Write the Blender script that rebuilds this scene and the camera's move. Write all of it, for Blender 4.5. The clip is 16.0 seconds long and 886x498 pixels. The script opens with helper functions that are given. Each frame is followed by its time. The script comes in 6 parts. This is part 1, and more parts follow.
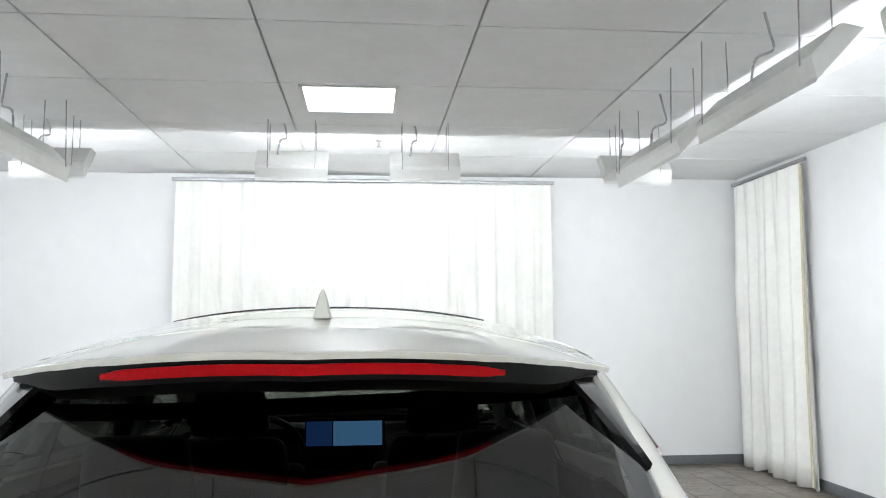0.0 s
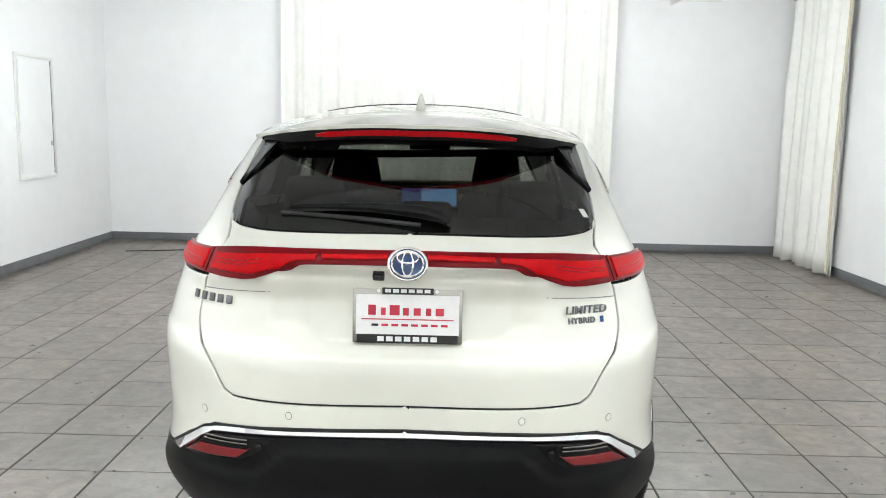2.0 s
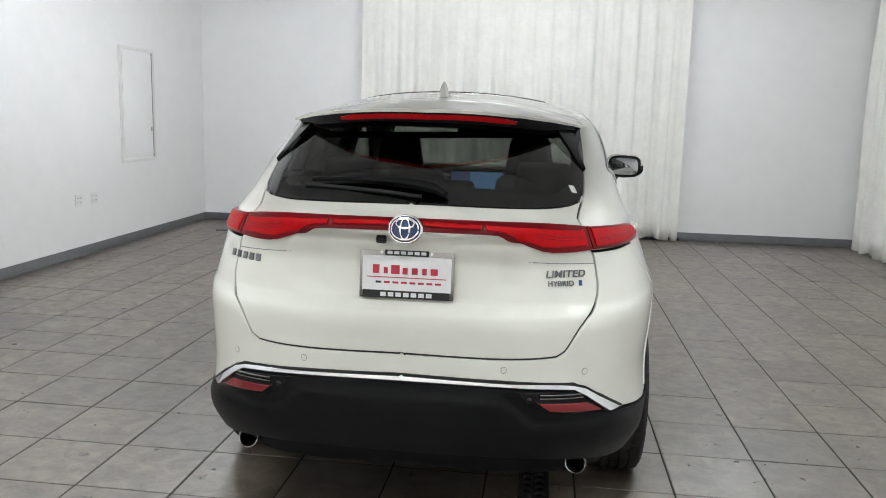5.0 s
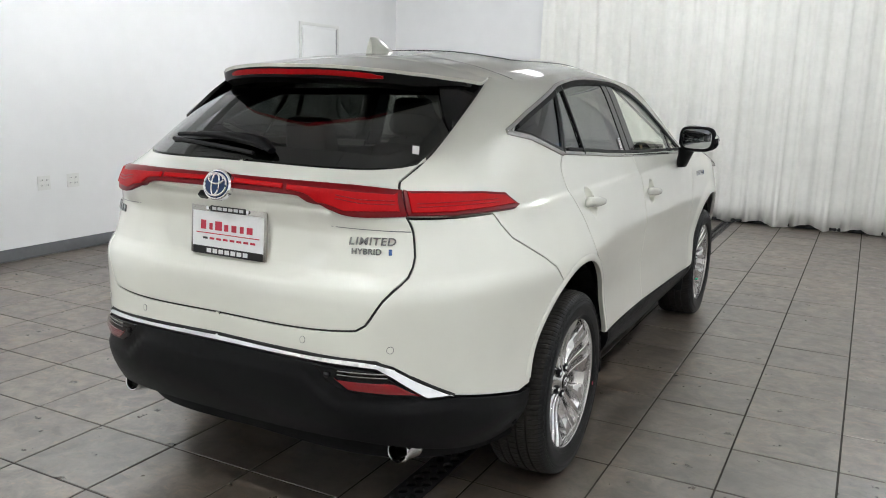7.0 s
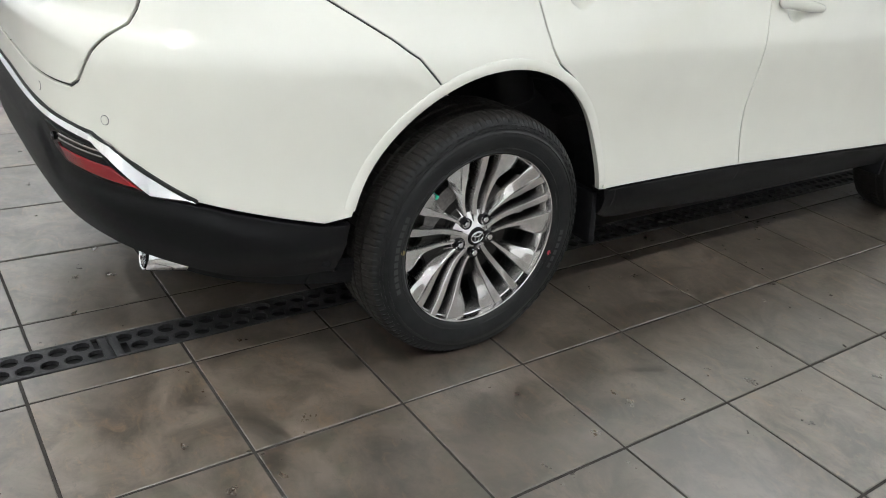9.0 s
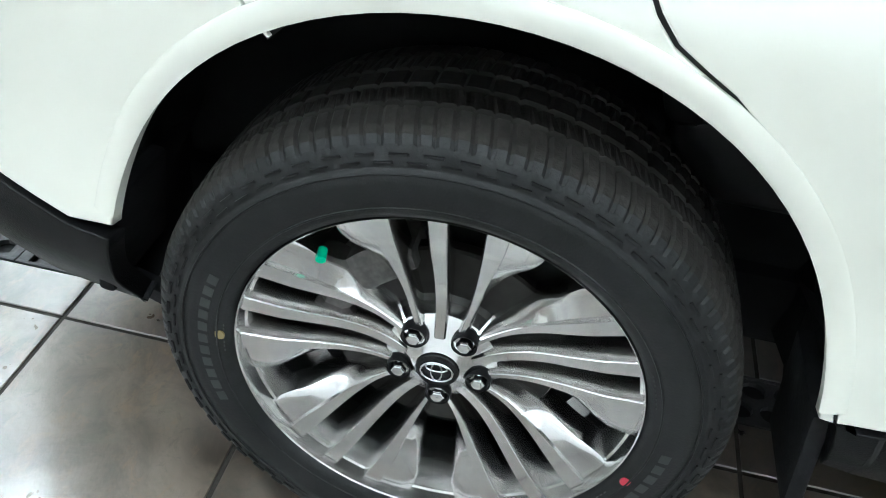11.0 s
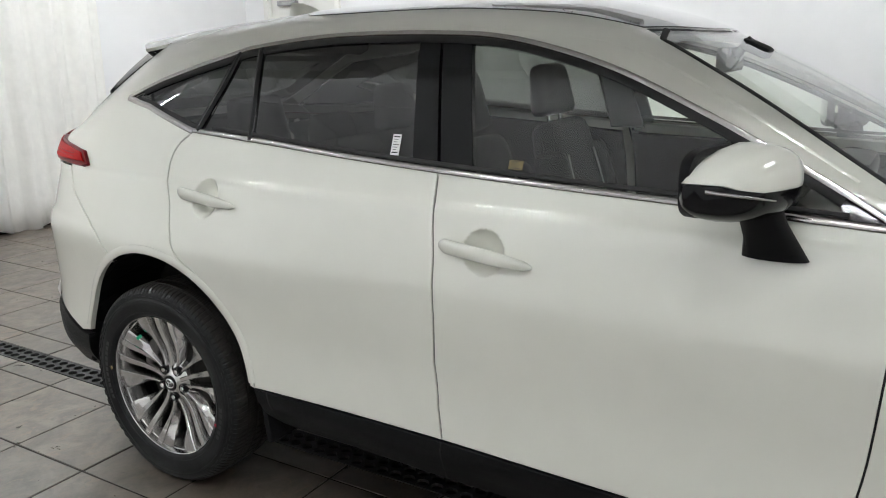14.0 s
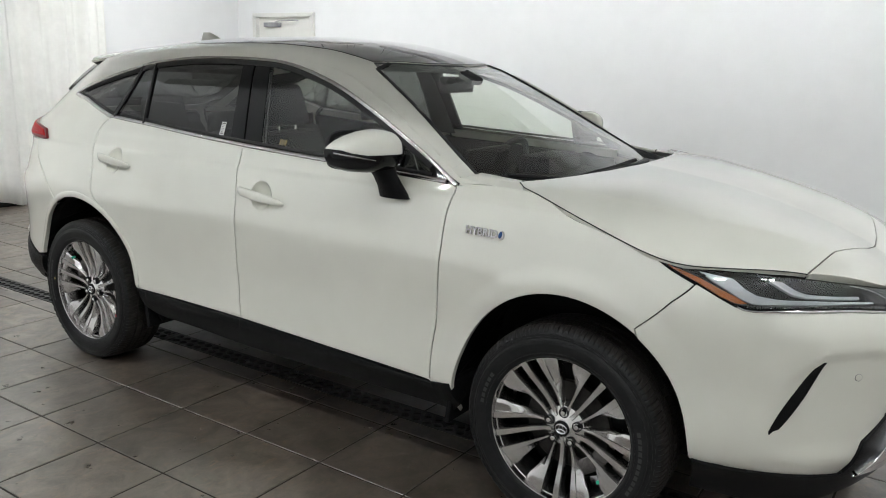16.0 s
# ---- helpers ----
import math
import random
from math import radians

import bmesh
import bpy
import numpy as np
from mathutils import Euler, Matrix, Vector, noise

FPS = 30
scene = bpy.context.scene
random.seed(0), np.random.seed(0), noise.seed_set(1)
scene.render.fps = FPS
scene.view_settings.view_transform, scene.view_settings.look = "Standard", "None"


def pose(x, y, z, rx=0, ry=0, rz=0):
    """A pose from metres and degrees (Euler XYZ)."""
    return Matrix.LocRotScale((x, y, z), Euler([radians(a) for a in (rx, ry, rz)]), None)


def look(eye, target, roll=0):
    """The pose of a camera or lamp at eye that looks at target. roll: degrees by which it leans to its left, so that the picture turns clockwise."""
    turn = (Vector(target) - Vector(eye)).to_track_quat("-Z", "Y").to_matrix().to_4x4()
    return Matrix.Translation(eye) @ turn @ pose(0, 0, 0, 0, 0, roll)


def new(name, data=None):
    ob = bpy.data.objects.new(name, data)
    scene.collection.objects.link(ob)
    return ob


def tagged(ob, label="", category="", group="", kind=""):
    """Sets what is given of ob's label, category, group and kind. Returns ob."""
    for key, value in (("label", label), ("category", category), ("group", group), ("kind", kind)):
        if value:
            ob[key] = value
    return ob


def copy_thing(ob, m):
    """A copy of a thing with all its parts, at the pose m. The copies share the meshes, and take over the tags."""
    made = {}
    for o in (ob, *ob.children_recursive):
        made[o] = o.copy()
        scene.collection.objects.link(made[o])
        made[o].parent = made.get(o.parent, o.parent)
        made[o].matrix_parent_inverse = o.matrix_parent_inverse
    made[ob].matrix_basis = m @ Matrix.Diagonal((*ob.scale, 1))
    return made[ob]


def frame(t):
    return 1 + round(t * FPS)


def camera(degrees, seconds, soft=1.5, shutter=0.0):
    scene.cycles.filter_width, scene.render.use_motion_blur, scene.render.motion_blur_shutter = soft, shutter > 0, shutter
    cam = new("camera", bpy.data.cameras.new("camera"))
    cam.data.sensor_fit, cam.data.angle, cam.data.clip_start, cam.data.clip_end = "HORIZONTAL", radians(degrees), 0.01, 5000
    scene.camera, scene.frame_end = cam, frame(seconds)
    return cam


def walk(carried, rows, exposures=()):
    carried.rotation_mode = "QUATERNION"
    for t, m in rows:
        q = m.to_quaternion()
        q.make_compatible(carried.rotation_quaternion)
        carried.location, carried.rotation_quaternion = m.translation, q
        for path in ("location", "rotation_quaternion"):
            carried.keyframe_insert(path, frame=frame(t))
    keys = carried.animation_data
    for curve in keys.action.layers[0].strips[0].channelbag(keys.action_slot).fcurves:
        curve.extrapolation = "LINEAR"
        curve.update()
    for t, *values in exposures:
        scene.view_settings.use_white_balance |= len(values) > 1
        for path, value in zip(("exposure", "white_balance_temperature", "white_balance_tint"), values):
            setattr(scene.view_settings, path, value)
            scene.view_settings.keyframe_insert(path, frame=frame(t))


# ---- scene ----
cam = camera(57.6, 16.0, soft=1.0)
PATH = [
    (0, (0.1, -1.906, 1.606), (0.286, 0.076, 1.791), -0.3),
    (0.5, (0.002, -2.264, 1.565), (0.115, -0.267, 1.532), 0.3),
    (1, (-0.004, -2.593, 1.561), (0.063, -0.602, 1.391), 0.5),
    (1.5, (0.085, -2.944, 1.56), (0.11, -0.963, 1.288), 0.9),
    (2, (0.105, -3.241, 1.564), (0.1, -1.264, 1.261), 1.3),
    (2.5, (0.112, -3.492, 1.572), (0.068, -1.517, 1.26), 1.5),
    (3, (0.171, -3.591, 1.578), (0.088, -1.616, 1.27), 1.4),
    (5.5, (0.685, -3.54, 1.52), (0.324, -1.603, 1.174), 1.4),
    (6, (1.05, -3.368, 1.463), (0.516, -1.475, 1.102), 1.2),
    (6.5, (1.433, -3.119, 1.496), (0.708, -1.293, 1.122), 1.4),
    (7, (1.828, -2.92, 1.5), (0.923, -1.181, 1.103), 1.5),
    (7.5, (2.122, -2.652, 1.475), (1.063, -1.016, 1.024), 2.5),
    (8, (2.324, -2.242, 1.434), (1.123, -0.739, 0.888), 3.7),
    (8.5, (2.491, -1.777, 1.343), (1.155, -0.451, 0.667), 5.0),
    (8.7, (2.492, -1.599, 1.334), (1.116, -0.361, 0.578), 5.6),
    (10.8, (1.587, 0.0, 1.131), (0.046, -0.048, -0.142), 7.7),
    (11, (1.547, 0.084, 1.127), (0.021, -0.128, -0.149), 6.7),
    (11.5, (1.552, 0.4, 1.177), (0.072, -0.178, -0.038), 3.1),
    (12, (1.76, 0.695, 1.254), (0.209, -0.085, 0.261), 0.1),
    (12.5, (1.948, 1.024, 1.365), (0.313, 0.168, 0.595), -0.8),
    (13, (2.128, 1.45, 1.429), (0.463, 0.538, 0.799), -1.3),
    (13.5, (2.41, 1.87, 1.47), (0.742, 0.905, 0.934), -1.3),
    (14, (2.624, 2.227, 1.523), (0.974, 1.213, 1.025), -1.0),
    (14.5, (2.816, 2.637, 1.538), (1.177, 1.594, 1.059), -0.5),
    (15, (3.01, 3.004, 1.538), (1.381, 1.942, 1.07), 0.4),
    (15.5, (3.124, 3.355, 1.572), (1.503, 2.278, 1.111), 1.0),
    (16, (3.183, 3.747, 1.558), (1.567, 2.66, 1.105), 1.5),
]
EXPOSURES = [(0, .45, 6300, 10), (2.0, .48, 6450, 9), (2.5, .54, 6350, 9), (3.0, .32, 6250, 9), (5.5, -.05, 6450, 11), (7.5, .0, 6450, 11), (8.7, .20, 6450, 11), (10.8, .78, 5900, 2), (11.5, .66, 5900, 2),
             (12.0, .36, 5950, 5), (12.5, -.02, 6350, 11), (13.5, -.18, 6450, 11), (14.5, -.20, 6500, 11), (16, -.20, 6500, 10)]
walk(cam, [(t, look(eye, target, roll)) for t, eye, target, roll in PATH], EXPOSURES)

# ---- light: the room is lit by its hanging ceiling fixtures alone ----
LAMP_POWER = 690.0
world = bpy.data.worlds.new("world")
scene.world = world
world.use_nodes = True
world.node_tree.nodes["Background"].inputs[0].default_value = (.9, .95, 1, 1)
world.node_tree.nodes["Background"].inputs[1].default_value = .02


# ---- materials ----
def material(name, base, rough=.5, metal=0.0, coat=0.0, spec=.5, vary=0.0, scale=8.0, second=None, bump=0.0, bump_scale=60.0,
             rough_vary=0.0, per_piece=0.0, emission=0.0, coat_rough=.02, coat_ior=1.5, lo=.36, hi=.62):
    m = bpy.data.materials.new(name)
    m.use_nodes = True
    t = m.node_tree
    b = t.nodes["Principled BSDF"]
    b.inputs["Base Color"].default_value = (*base, 1)
    b.inputs["Roughness"].default_value = rough
    b.inputs["Metallic"].default_value = metal
    b.inputs["Coat Weight"].default_value = coat
    b.inputs["Coat Roughness"].default_value = coat_rough
    b.inputs["Coat IOR"].default_value = coat_ior
    b.inputs["Specular IOR Level"].default_value = spec
    if emission:
        b.inputs["Emission Color"].default_value = (*base, 1)
        b.inputs["Emission Strength"].default_value = emission
    co = t.nodes.new("ShaderNodeTexCoord")
    place = co.outputs["Object"]
    if per_piece:
        info = t.nodes.new("ShaderNodeObjectInfo")
        geo = t.nodes.new("ShaderNodeNewGeometry")
        both = t.nodes.new("ShaderNodeMath")
        t.links.new(info.outputs["Random"], both.inputs[0])
        t.links.new(geo.outputs["Random Per Island"], both.inputs[1])
        lot = t.nodes.new("ShaderNodeMath")
        lot.operation = "FRACT"
        t.links.new(both.outputs[0], lot.inputs[0])
        away = t.nodes.new("ShaderNodeVectorMath")
        away.operation = "MULTIPLY_ADD"
        away.inputs[1].default_value = (37, 53, 71)
        t.links.new(lot.outputs[0], away.inputs[0])
        t.links.new(place, away.inputs[2])
        place = away.outputs[0]
    if vary or second:
        n1 = t.nodes.new("ShaderNodeTexNoise")
        n1.inputs["Scale"].default_value = scale
        n1.inputs["Detail"].default_value = 3
        t.links.new(place, n1.inputs["Vector"])
        n2 = t.nodes.new("ShaderNodeTexNoise")
        n2.inputs["Scale"].default_value = scale * 4
        n2.inputs["Detail"].default_value = 2
        t.links.new(place, n2.inputs["Vector"])
        mixn = t.nodes.new("ShaderNodeMix")
        mixn.inputs[0].default_value = .35
        t.links.new(n1.outputs["Fac"], mixn.inputs[2])
        t.links.new(n2.outputs["Fac"], mixn.inputs[3])
        rampn = t.nodes.new("ShaderNodeValToRGB")
        other = second or tuple(c * (1 - vary) for c in base)
        rampn.color_ramp.elements[0].position, rampn.color_ramp.elements[0].color = lo, (*other, 1)
        rampn.color_ramp.elements[1].position, rampn.color_ramp.elements[1].color = hi, (*base, 1)
        t.links.new(mixn.outputs[0], rampn.inputs["Fac"])
        out = rampn.outputs["Color"]
        if per_piece:
            hsv = t.nodes.new("ShaderNodeHueSaturation")
            mp = t.nodes.new("ShaderNodeMapRange")
            mp.inputs[3].default_value, mp.inputs[4].default_value = 1 - per_piece, 1 + per_piece
            t.links.new(lot.outputs[0], mp.inputs[0])
            t.links.new(mp.outputs[0], hsv.inputs["Value"])
            t.links.new(out, hsv.inputs["Color"])
            out = hsv.outputs["Color"]
        t.links.new(out, b.inputs["Base Color"])
        if rough_vary:
            mr = t.nodes.new("ShaderNodeMapRange")
            mr.inputs[1].default_value, mr.inputs[2].default_value = .3, .7
            mr.inputs[3].default_value, mr.inputs[4].default_value = rough - rough_vary, rough + rough_vary
            t.links.new(mixn.outputs[0], mr.inputs[0])
            t.links.new(mr.outputs[0], b.inputs["Roughness"])
    if bump:
        n3 = t.nodes.new("ShaderNodeTexNoise")
        n3.inputs["Scale"].default_value = bump_scale
        n3.inputs["Detail"].default_value = 4
        t.links.new(place, n3.inputs["Vector"])
        bn = t.nodes.new("ShaderNodeBump")
        bn.inputs["Strength"].default_value = bump
        bn.inputs["Distance"].default_value = .004
        t.links.new(n3.outputs["Fac"], bn.inputs["Height"])
        t.links.new(bn.outputs["Normal"], b.inputs["Normal"])
    return m


def glass_material(name, tint, gloss=(1, 1, 1), rough=.0):
    """A thin pane: tinted see-through with Fresnel gloss."""
    m = bpy.data.materials.new(name)
    m.use_nodes = True
    t = m.node_tree
    t.nodes.clear()
    o = t.nodes.new("ShaderNodeOutputMaterial")
    mx = t.nodes.new("ShaderNodeMixShader")
    tr = t.nodes.new("ShaderNodeBsdfTransparent")
    tr.inputs["Color"].default_value = (*tint, 1)
    gl = t.nodes.new("ShaderNodeBsdfGlossy")
    gl.inputs["Color"].default_value = (*gloss, 1)
    gl.inputs["Roughness"].default_value = rough
    lw = t.nodes.new("ShaderNodeLayerWeight")
    lw.inputs["Blend"].default_value = .5
    power = t.nodes.new("ShaderNodeMath")
    power.operation = "POWER"
    power.inputs[1].default_value = 5
    fr = t.nodes.new("ShaderNodeMath")
    fr.operation = "MULTIPLY_ADD"
    fr.inputs[1].default_value, fr.inputs[2].default_value = .915, .080
    t.links.new(lw.outputs["Facing"], power.inputs[0])
    t.links.new(power.outputs[0], fr.inputs[0])
    t.links.new(fr.outputs[0], mx.inputs[0])
    t.links.new(tr.outputs[0], mx.inputs[1])
    t.links.new(gl.outputs[0], mx.inputs[2])
    t.links.new(mx.outputs[0], o.inputs["Surface"])
    return m


def lens_material(name, tint, strength=1.0):
    m = bpy.data.materials.new(name)
    m.use_nodes = True
    t = m.node_tree
    t.nodes.clear()
    o = t.nodes.new("ShaderNodeOutputMaterial")
    e = t.nodes.new("ShaderNodeEmission")
    e.inputs["Color"].default_value = (*tint, 1)
    e.inputs["Strength"].default_value = strength
    t.links.new(e.outputs[0], o.inputs["Surface"])
    return m


PAINT = material("pearl_white_paint", (.765, .763, .685), .30, 0, 1.0, .2, vary=.03, scale=2.0, coat_ior=2.1, coat_rough=.012)
BLACK_PLASTIC = material("black_plastic", (.0055, .0055, .006), .48, spec=.15, vary=.25, scale=30, bump=.25, bump_scale=500)
BLACK_SATIN = material("black_satin", (.004, .004, .004), .45, spec=.12)
BLACK_GLOSS = material("black_gloss", (.006, .006, .007), .10, spec=.3)
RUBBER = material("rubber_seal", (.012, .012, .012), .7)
BADGE = material("badge_chrome", (.22, .22, .225), .12, 1.0)
WING_CHROME = material("bright_badge_chrome", (.55, .55, .56), .1, 1.0)
MIRROR = material("mirror_silver", (.40, .41, .42), .02, 1.0)
CHROME = material("chrome", (.82, .82, .83), .07, 1.0)
SATIN = material("satin_trim", (.46, .445, .43), .2, 1.0)
ALLOY = material("bright_dark_chrome_alloy", (.66, .65, .64), .17, 1.0, vary=.08, scale=25, rough_vary=.04)
TYRE = material("tyre_rubber", (.0145, .0148, .0152), .48, spec=.22, vary=.35, scale=14, bump=.12, bump_scale=300)
TREAD = material("tyre_tread", (.025, .0225, .020), .75, spec=.2, vary=.4, scale=25, bump=.2, bump_scale=200)
LETTER_GREY = material("raised_rubber_lettering", (.030, .030, .031), .6)
LINER = material("wheel_arch_liner", (.011, .011, .012), .85, spec=.15, vary=.4, scale=12, bump=.3, bump_scale=80)
STEEL = material("brake_steel", (.06, .058, .055), .5, 1.0, vary=.3, scale=12)
CAST = material("brake_casting", (.16, .15, .145), .6, .6, vary=.4, scale=30)
GREEN = material("green_plastic", (.0, .42, .22), .45)
RED_LENS = material("red_lamp_lens", (.46, .001, .004), .45, spec=.12, vary=.15, scale=60, bump=.2, bump_scale=350)
RED_DARK = material("dark_red_lens", (.15, .002, .005), .3, spec=.2)
RED_REFLECTOR = material("red_reflector", (.17, .004, .007), .25, coat=.7, bump=.3, bump_scale=400)
AMBER = material("amber_lens", (.42, .12, .025), .2, coat=.8)
LAMP_BODY = material("lamp_housing", (.012, .012, .013), .25, .2)
LAMP_WHITE = material("light_guide", (.58, .59, .60), .25, coat=.5)
PANE_REAR = glass_material("privacy_glass", (.16, .17, .16))
PANE_FRONT = glass_material("clear_tinted_glass", (.94, .98, .92))
PANE_LENS = glass_material("lamp_lens", (.85, .87, .88))
ROOF_GLASS = material("roof_glass", (.006, .006, .007), .04, coat=1.0)
LEATHER = material("black_leather", (.011, .011, .012), .5, spec=.22, vary=.25, scale=20)
LEATHER_GREY = material("light_stitching", (.35, .35, .34), .6)
CARPET = material("black_carpet", (.012, .012, .013), .95, vary=.4, scale=60, bump=.5, bump_scale=500)
DASH = material("dash_plastic", (.010, .010, .011), .65, spec=.3, vary=.2, scale=20)
HEADLINER = material("grey_headliner", (.11, .11, .107), .9, bump=.2, bump_scale=500)
SCREEN = lens_material("lit_screen", (.16, .42, .80), .9)
SCREEN_DARK = lens_material("lit_screen_dark", (.03, .09, .30), .8)
BAG = material("black_nylon", (.022, .022, .024), .5, vary=.3, scale=10, bump=.5, bump_scale=40)
EMBLEM_BLUE = material("blue_emblem_field", (.008, .03, .10), .15, coat=.3)
WHITE_PLATE = material("white_plate", (.78, .78, .78), .4, vary=.04, scale=30)
RED_INK = material("red_print", (.50, .03, .06), .5)
BLACK_INK = material("black_print", (.012, .012, .012), .4)
STICKER = material("paper_sticker", (.75, .75, .73), .7)
YELLOW_INK = material("yellow_print", (.22, .17, .07), .6)
BLUE_INK = material("blue_badge", (.03, .085, .24), .25, coat=.6)
WALL = material("white_wall_paint", (.80, .80, .80), .55, vary=.035, scale=1.3, bump=.08, bump_scale=90)
CEILING = material("white_ceiling_board", (.78, .78, .78), .8, vary=.05, scale=3, bump=.15, bump_scale=120)
BASE = material("grey_baseboard", (.145, .15, .158), .5, vary=.15, scale=6)
CLOTH = material("white_curtain_cloth", (.84, .83, .79), .85, vary=.06, scale=5, bump=.25, bump_scale=220)
CLOTH_EDGE = material("cream_curtain_hem", (.62, .57, .42), .85, vary=.1, scale=12)
FIXTURE = material("white_enamel", (.74, .74, .72), .35, vary=.06, scale=5)
LAMP_LENS = lens_material("lit_fixture_lens", (.945, .985, 1.0), LAMP_POWER)
PANEL_LENS = lens_material("lit_panel_diffuser", (.96, .985, 1.0), 9.0)
METAL = material("galvanised_metal", (.45, .45, .46), .4, .9, vary=.2, scale=20)


def tile_material():
    """Slate-look porcelain: cloudy grey-brown with rust and olive patches, each tile with a pattern and a tone of its own."""
    m = bpy.data.materials.new("slate_look_floor_tile")
    m.use_nodes = True
    t = m.node_tree
    b = t.nodes["Principled BSDF"]

    def node(kind, **inputs):
        n = t.nodes.new("ShaderNode" + kind)
        for key, value in inputs.items():
            n.inputs[key.replace("_", " ")].default_value = value
        return n

    def noise_at(scale, detail, stretch=None, rough=.55, warp=0.0):
        n = node("TexNoise", Scale=scale, Detail=detail, Roughness=rough, Distortion=warp)
        src = away.outputs[0]
        if stretch:
            mp = node("Mapping")
            mp.inputs["Scale"].default_value = stretch
            mp.inputs["Rotation"].default_value = (0, 0, .5)
            t.links.new(src, mp.inputs["Vector"])
            src = mp.outputs[0]
        t.links.new(src, n.inputs["Vector"])
        return n.outputs["Fac"]

    def blend(fac, lo, hi, one, two):
        r = node("ValToRGB")
        r.color_ramp.elements[0].position, r.color_ramp.elements[1].position = lo, hi
        r.color_ramp.elements[0].color, r.color_ramp.elements[1].color = (0, 0, 0, 1), (1, 1, 1, 1)
        t.links.new(fac, r.inputs[0])
        mx = node("Mix")
        mx.data_type = "RGBA"
        t.links.new(r.outputs[0], mx.inputs[0])
        for slot, v in ((6, one), (7, two)):
            if isinstance(v, tuple):
                mx.inputs[slot].default_value = (*v, 1)
            else:
                t.links.new(v, mx.inputs[slot])
        return mx.outputs[2]

    co, info, geo = node("TexCoord"), node("ObjectInfo"), node("NewGeometry")
    add = node("Math")
    t.links.new(info.outputs["Random"], add.inputs[0])
    t.links.new(geo.outputs["Random Per Island"], add.inputs[1])
    lot = node("Math")
    lot.operation = "FRACT"
    t.links.new(add.outputs[0], lot.inputs[0])
    away = node("VectorMath")
    away.operation = "MULTIPLY_ADD"
    away.inputs[1].default_value = (37, 53, 71)
    t.links.new(lot.outputs[0], away.inputs[0])
    t.links.new(co.outputs["Object"], away.inputs[2])
    col = blend(noise_at(7.5, 6, None, .66, .7), .38, .64, (.041, .031, .0225), (.160, .125, .097))
    col = blend(noise_at(13, 6, (1, 1.8, 1), .70, .9), .54, .70, col, (.175, .112, .066))
    col = blend(noise_at(11, 6, (1.6, 1, 1), .68, .6), .54, .72, col, (.098, .091, .063))
    col = blend(noise_at(34, 6, None, .75, .5), .53, .70, col, (.052, .043, .035))
    hsv = node("HueSaturation")
    tone = node("MapRange")
    tone.inputs[3].default_value, tone.inputs[4].default_value = .72, 1.24
    t.links.new(lot.outputs[0], tone.inputs[0])
    t.links.new(tone.outputs[0], hsv.inputs["Value"])
    t.links.new(col, hsv.inputs["Color"])
    # dried water marks and tracked-in dirt that run on from tile to tile
    dirt = node("TexNoise", Scale=1.1, Detail=6, Roughness=.68, Distortion=.9)
    t.links.new(geo.outputs["Position"], dirt.inputs["Vector"])
    col = blend(dirt.outputs["Fac"], .52, .80, hsv.outputs[0], (.060, .048, .038))
    t.links.new(col, b.inputs["Base Color"])
    mr = node("MapRange")
    mr.inputs[1].default_value, mr.inputs[2].default_value = .3, .7
    mr.inputs[3].default_value, mr.inputs[4].default_value = .27, .43
    t.links.new(noise_at(13, 4, None, .6), mr.inputs[0])
    t.links.new(mr.outputs[0], b.inputs["Roughness"])
    b.inputs["IOR"].default_value = 1.85
    b.inputs["Specular IOR Level"].default_value = 1.0
    bump = node("Bump", Strength=.24, Distance=.004)
    t.links.new(noise_at(24, 6, (1, 1.6, 1), .6), bump.inputs["Height"])
    t.links.new(bump.outputs[0], b.inputs["Normal"])
    return m


TILE = tile_material()
GROUT = material("grey_grout", (.046, .042, .037), .9, spec=.2, vary=.35, scale=14, bump=.3, bump_scale=150)
GRATE = material("cast_drain_grate", (.045, .045, .047), .5, .35, vary=.35, scale=30, bump=.2, bump_scale=150)
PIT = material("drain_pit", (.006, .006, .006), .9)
DOOR_PAINT = material("white_door_paint", (.74, .73, .69), .4, vary=.03, scale=3)
PLASTIC_WHITE = material("white_plastic", (.72, .72, .70), .4)


# ---- mesh helpers ----
def mesh_object(name, verts, faces, mat, parent=None, label="", normals=None, smooth=True):
    me = bpy.data.meshes.new(name)
    me.from_pydata([tuple(v) for v in verts], [], faces)
    me.materials.append(mat)
    me.polygons.foreach_set("use_smooth", [smooth] * len(me.polygons))
    if normals is not None:
        me.normals_split_custom_set_from_vertices([tuple(n) for n in normals])
    me.update()
    ob = new(name, me)
    if parent:
        ob.parent = parent
    if label:
        ob["label"] = label
    return ob


def part(name, bm, mat, parent, label="", smooth=True, angle=40):
    me = bpy.data.meshes.new(name)
    bmesh.ops.recalc_face_normals(bm, faces=bm.faces[:])
    bm.to_mesh(me)
    bm.free()
    me.materials.append(mat)
    if smooth:
        me.polygons.foreach_set("use_smooth", [True] * len(me.polygons))
        me.set_sharp_from_angle(angle=radians(angle))
    ob = new(name, me)
    if parent:
        ob.parent = parent
    if label:
        ob["label"] = label
    return ob


def thing(name, label, category, group="", at=(0, 0, 0)):
    ob = new(name)
    ob.location = at
    ob.empty_display_size = .1
    return tagged(ob, label, category, group)


